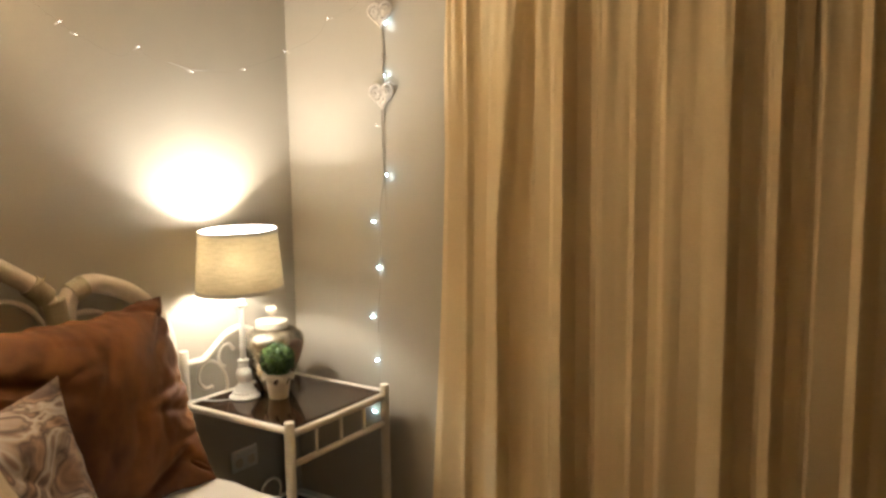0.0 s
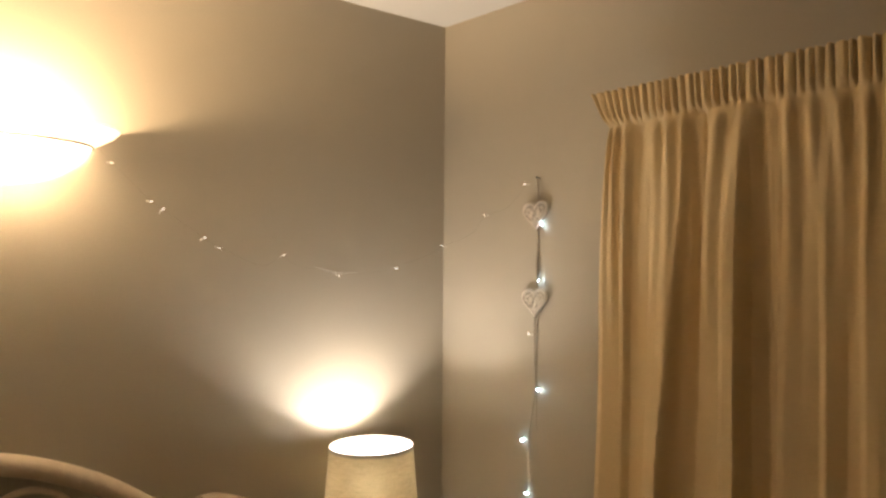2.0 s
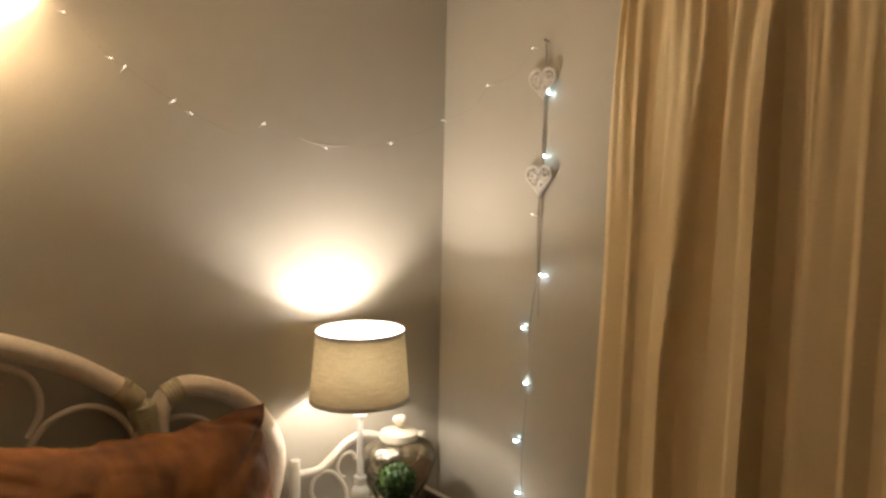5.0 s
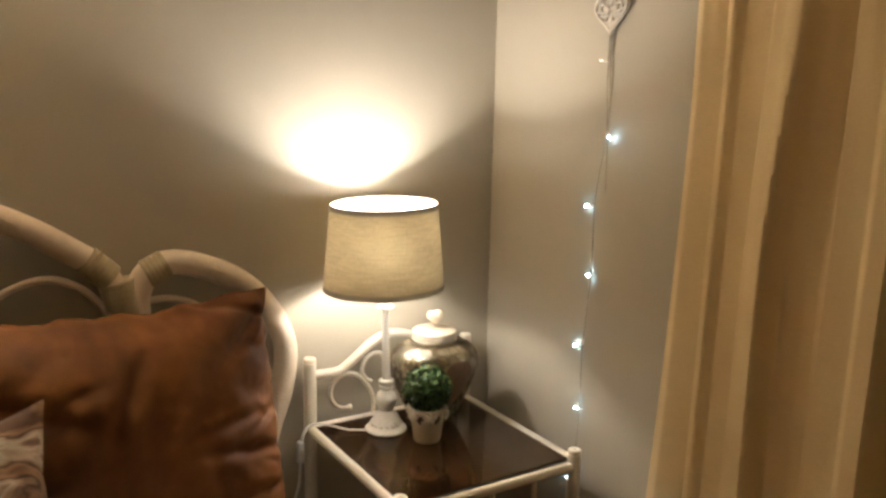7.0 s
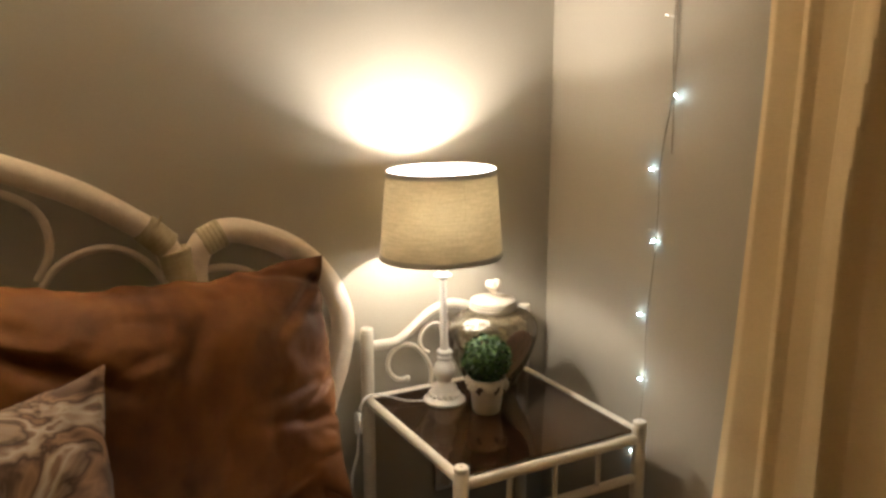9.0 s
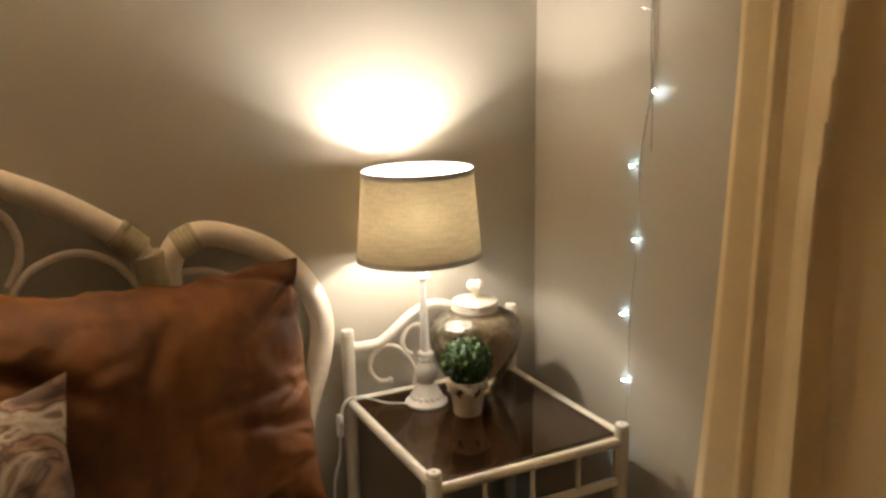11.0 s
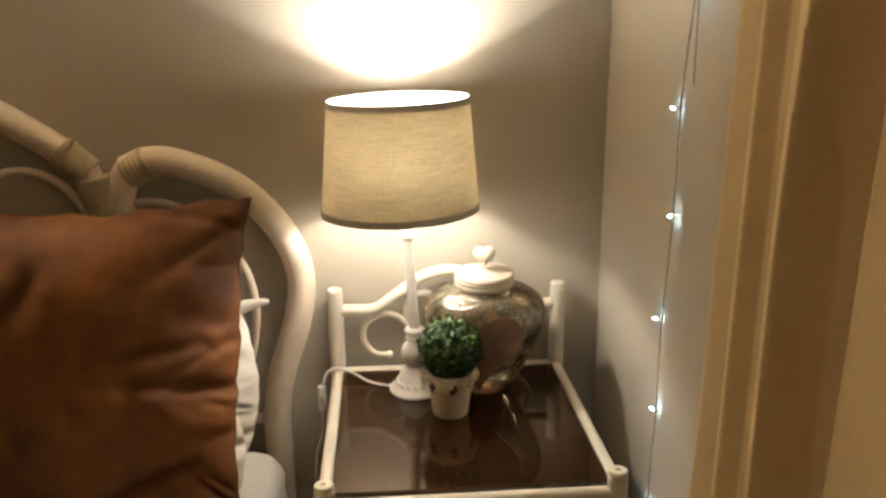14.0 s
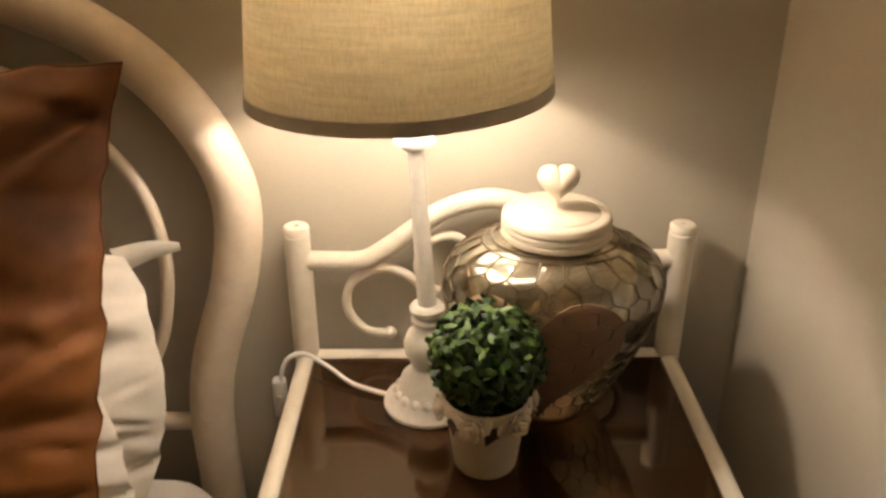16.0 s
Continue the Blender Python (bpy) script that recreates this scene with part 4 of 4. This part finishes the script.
bm = bmesh.new()
tube(bm, [Vector((-0.0005, -0.421, 1.869)), Vector((-0.016, -0.421, 1.871))], 0.0018, 8)
ball(bm, (-0.016, -0.421, 1.871), 0.0032, 8, 6)
part("nail", bm, DARK_METAL, twine)


# ---- string lights ----
lights = thing("string_lights", (0, 0, 1.2), "string of tiny cool white fairy lights on clear wire", "string lights")
N = -0.010
line = [(SX + 0.165, -0.045, 1.905), (-1.088, -0.03, 1.885), (-1.051, N, 1.862), (-0.955, N, 1.772), (-0.925, N, 1.754), (-0.816, N, 1.685), (-0.775, N, 1.664), (-0.652, N, 1.616), (-0.588, N, 1.640), (-0.547, N, 1.618), (-0.461, N, 1.602), (-0.408, N, 1.594), (-0.345, N, 1.594), (-0.267, N, 1.600), (-0.202, N, 1.615), (-0.07, N, 1.655), (-0.010, N, 1.683), (N, -0.144, 1.719), (N, -0.206, 1.771), (N, -0.30, 1.793), (N, -0.375, 1.853), (N - 0.004, -0.421, 1.873), (N, -0.428, 1.793), (N, -0.430, 1.737), (N, -0.418, 1.653), (N, -0.421, 1.580), (N, -0.412, 1.503), (N, -0.410, 1.427), (N, -0.412, 1.36), (N, -0.416, 1.276), (N, -0.402, 1.20), (N, -0.392, 1.127), (N, -0.393, 1.05), (N, -0.392, 0.98), (N, -0.386, 0.90), (N, -0.378, 0.813), (N, -0.378, 0.74), (N, -0.380, 0.671), (N, -0.374, 0.58), (N, -0.372, 0.495), (N, -0.378, 0.40)]
bm = bmesh.new()
run = spline(line, 14)
drop = max(k for k, p in enumerate(run) if p.z > 1.50)
tube(bm, run[:drop + 1], 0.00028, 5)
for turn in (0.0, math.pi):
    tube(bm, [p + Vector((0.0008 * math.cos(k * 0.9 + turn), 0.0008 * math.sin(k * 0.9 + turn), 0)) for k, p in enumerate(run[drop:])], 0.0006, 5)
part("wire", bm, CLEAR, lights, "thin clear twisted wire")
bm = bmesh.new()
tube(bm, spline([(-0.480, -0.0006, 1.613), (-0.425, -0.0006, 1.600), (-0.385, -0.0006, 1.596), (-0.335, -0.0006, 1.598)], 6), lambda t: 0.0004 + 0.0008 * math.sin(math.pi * t), 10)
part("clear_tape", bm, TAPE, lights, "narrow strip of shiny tape")
led_bm = bmesh.new()
lathe(led_bm, [(0, 0), (0.0014, 0), (0.0014, 0.006), (0.0010, 0.0090), (0, 0.0105)], (0, 0, 0), 8)
led_case = bpy.data.meshes.new("led_bulb")
led_bm.to_mesh(led_case)
led_bm.free()
led_case.materials.append(LED)
led_warm = led_case.copy()
led_warm.transform(Matrix.Diagonal((0.7, 0.7, 0.85, 1)))
led_warm.materials.clear()
led_warm.materials.append(LED_WARM)
led_dir = random.Random(8)
spots = [(-1.051, N, 1.856, 0), (-0.925, N, 1.750, 0), (-0.775, N, 1.660, 0), (-0.588, N, 1.643, 0), (-0.408, N, 1.590, 0), (-0.202, N, 1.611, 0), (-0.012, -0.012, 1.683, 0), (-0.955, N, 1.770, 0), (-0.816, N, 1.684, 0),
         (N, -0.206, 1.773, 0), (N, -0.375, 1.855, 0), (N, -0.434, 1.737, 1), (N, -0.424, 1.580, 1), (N, -0.394, 1.427, 0), (N, -0.424, 1.275, 1), (N, -0.374, 1.126, 1), (N, -0.391, 0.979, 1), (N, -0.360, 0.813, 1), (N, -0.374, 0.671, 1), (N, -0.358, 0.495, 1)]
stalk_mesh = bpy.data.meshes.new("stalk")
sb = bmesh.new()
lathe(sb, [(0, -0.013), (0.0012, -0.012), (0.0016, -0.004), (0.0020, 0.0005), (0, 0.0006)], (0, 0, 0), 8)
sb.to_mesh(stalk_mesh)
sb.free()
stalk_mesh.materials.append(TAPE)
for x, y, z, cold in spots:
    ob = new("led", led_case if cold else led_warm)
    ob.parent = lights
    if x > -0.05:
        aim = Vector((-0.35, 0.9 if y > -0.40 else -0.5, led_dir.uniform(-0.25, 0.35)))
    else:
        aim = Vector((0.3, -0.5, led_dir.uniform(-0.3, 0.6)))
    ob.matrix_basis = Matrix.Translation(Vector((x, y, z)) - lights.location) @ aim.to_track_quat("Z", "Y").to_matrix().to_4x4()
    stalk = new("stalk", stalk_mesh)
    stalk.parent = ob


# ---- wall socket ----
socket = thing("wall_socket", (-0.267, 0, 0.347), "white double wall socket above the skirting", "socket")
bm = bmesh.new()
block(bm, (-0.322, -0.009, 0.312), (-0.212, -0.0005, 0.382), 0.003)
part("plate", bm, PLASTIC, socket)
for dx in (-0.026, 0.026):
    bm = bmesh.new()
    lathe(bm, [(0, 0), (0.016, 0), (0.0165, 0.0015), (0, 0.0015)], (0, 0, 0), 18)
    bm.transform(Matrix.Translation((-0.267 + dx, -0.0088, 0.340)) @ Matrix.Rotation(radians(90), 4, "X"))
    part("outlet", bm, CERAMIC, socket)
    bm = bmesh.new()
    block(bm, (-0.267 + dx - 0.006, -0.012, 0.365), (-0.267 + dx + 0.006, -0.0085, 0.375), 0.001, 1)
    part("rocker", bm, PLASTIC, socket)


# ---- curtains ----
def fold_depth(y, folds):
    """How far the cloth stands out at y, from the crests and hollows of its folds."""
    if y >= folds[0][0]:
        return folds[0][1]
    for (ya, a), (yb, b) in zip(folds, folds[1:]):
        if y >= yb:
            f = (ya - y) / (ya - yb)
            f = 0.45 * f + 0.55 * f * f * (3 - 2 * f)
            return a + (b - a) * f
    return folds[-1][1]


def curtain(folds, label, seed, flare, back):
    """A hanging curtain: pencil pleats in the heading, then soft irregular folds down to the floor."""
    y0, y1 = folds[0][0], folds[-1][0]
    ob = thing("curtain", (-0.078, (y0 + y1) / 2, 0.04), label, "curtain", "pair of curtains")
    width = y0 - y1
    n_s, zs = 760, [0.04 + 0.06 * k for k in range(30)] + [1.82 + 0.012 * k for k in range(11)] + [1.9445, 1.951, 1.957, 1.962, 1.967, 1.971, 1.975, 1.979, 1.983, 1.987, 1.992, 2.0, 2.01, 2.02, 2.03, 2.038, 2.042]
    pleats = width / 0.021
    bm = bmesh.new()
    rows = []
    for z in zs:
        row = []
        down = min(1.0, max(0.0, (1.955 - z) / 1.1))
        body = 0.30 * min(1.0, max(0.0, (1.978 - z) / 0.015)) + 0.70 * min(1.0, max(0.0, (1.973 - z) / 0.34))
        head = 1 - min(1.0, max(0.0, (1.986 - z) / 0.020))
        low = max(0.0, (1.35 - z) / 1.35)
        for k in range(n_s + 1):
            s = k / n_s
            y = y0 - width * s
            wander = 0.016 * noise.noise(Vector((s * 6, z * 0.8, seed))) * math.sin(math.pi * min(1.0, s * 4)) * min(1.0, abs(z - 1.3))
            slope = 0.10 * min(0.35, max(-0.32, z - 1.42)) * math.exp(-((y + 0.90) / 0.06) ** 2)
            fold = fold_depth(y + wander + slope, folds) - 0.024
            x = back - body * 1.15 * fold * (0.85 + 0.3 * down)
            yy = y
            slant = math.pi * s * pleats - 14 * (z - 1.98) * (0.5 + noise.noise(Vector((s * 5, 2, seed)))) + 1.2 * noise.noise(Vector((s * 40, 0, seed)))
            x -= head * 0.0125 * (abs(math.cos(slant)) ** 0.8 + 0.4 * noise.noise(Vector((s * 60, z * 6, seed))))
            x -= 0.0026 * min(1.0, 0.12 + 3.2 * s * s * 9) * (noise.noise(Vector((s * 26, z * 0.5, seed + 4))) + 0.6 * noise.noise(Vector((s * 55, z * 0.4, seed + 5)))) * (1 - head)
            x -= 0.0085 * (1 - down) ** 3 * math.cos(2 * math.pi * s * pleats * 0.42 + 5 * noise.noise(Vector((s * 8, z * 1.5, seed + 6)))) * (1 - head) * min(1.0, (1.973 - z) / 0.04 if z < 1.973 else 0)
            x += 0.010 * noise.noise(Vector((s * 7, z * 1.6, seed + 2))) * down
            edge = math.exp(-s * width / 0.09)
            top = max(0.0, (z - 1.965) / 0.077)
            tuck = min(1.0, max(0.0, (z - 1.50) / 0.46))
            yy += flare * edge * (0.042 * top - 0.042 * tuck * tuck + 0.085 * low ** 1.2)
            row.append(bm.verts.new((x - 0.010 * top, yy, z + (0.006 + 0.003 * noise.noise(Vector((s * 50, 1, seed))) + 0.008 * min(1.0, s * 1.6) + 0.004 * abs(math.cos(slant))) * top)))
        rows.append(row)
    for a, b in zip(rows, rows[1:]):
        for k in range(n_s):
            bm.faces.new((a[k], a[k + 1], b[k + 1], b[k]))
    cloth = part("cloth", bm, DRAPE, ob, "sand-coloured cotton in loose folds")
    so = cloth.modifiers.new("thickness", "SOLIDIFY")
    so.thickness, so.offset = 0.0016, 0.0
    for k in range(int(width / 0.16) + 1):
        y = y0 - 0.03 - 0.16 * k
        if y > y1:
            bm = bmesh.new()
            tube(bm, [Vector((-0.082, y, 2.022)), Vector((-0.072, y, 2.034)), Vector((-0.063, y, 2.022)), Vector((-0.070, y, 2.010))], 0.0013, 5)
            part("hook", bm, PLASTIC, ob)
    return ob


NEAR_FOLDS = [(-0.682, 0.012), (-0.702, 0.022), (-0.748, 0.013), (-0.757, 0.027), (-0.768, 0.029), (-0.784, 0.016), (-0.828, 0.011), (-0.848, 0.034), (-0.906, 0.048), (-0.928, 0.014), (-0.960, -0.006), (-0.984, 0.000), (-0.998, 0.056), (-1.040, 0.052), (-1.056, 0.062), (-1.080, 0.064), (-1.098, 0.018), (-1.130, 0.000), (-1.147, 0.006), (-1.164, 0.034), (-1.205, 0.030), (-1.245, 0.028), (-1.266, 0.044), (-1.300, 0.030), (-1.322, 0.030), (-1.345, 0.050), (-1.385, 0.042), (-1.430, 0.042), (-1.470, 0.056), (-1.497, 0.060), (-1.515, 0.026), (-1.552, 0.002), (-1.575, 0.024), (-1.600, 0.040), (-1.622, 0.006), (-1.655, -0.006)]
FAR_FOLDS = [(-1.632, -0.004), (-1.668, 0.000), (-1.684, 0.036), (-1.720, 0.030), (-1.752, 0.026), (-1.775, 0.046), (-1.805, 0.018), (-1.845, 0.010), (-1.880, 0.044), (-1.930, 0.030), (-1.965, 0.004), (-2.010, 0.046), (-2.060, 0.030), (-2.110, 0.004), (-2.150, 0.042), (-2.210, 0.022), (-2.260, 0.002), (-2.310, 0.048), (-2.360, 0.024), (-2.410, 0.004), (-2.460, 0.040), (-2.550, 0.012)]
curtain(NEAR_FOLDS, "sand-coloured pencil-pleat curtain hanging closed to the floor", 3, 1.0, -0.078)
curtain(FAR_FOLDS, "sand-coloured pencil-pleat curtain hanging beside its pair", 7, 0.0, -0.066)
track = thing("curtain_track", (-0.08, -1.6, 2.02), "slim white curtain track fixed to the wall", "curtain track")
bm = bmesh.new()
block(bm, (-0.060, -2.58, 2.010), (-0.048, -0.705, 2.030), 0.002)
part("rail", bm, PLASTIC, track)
for y in (-0.8, -1.6, -2.5):
    bm = bmesh.new()
    block(bm, (-0.048, y - 0.012, 2.014), (-0.0005, y + 0.012, 2.026), 0.002)
    part("bracket", bm, PLASTIC, track)
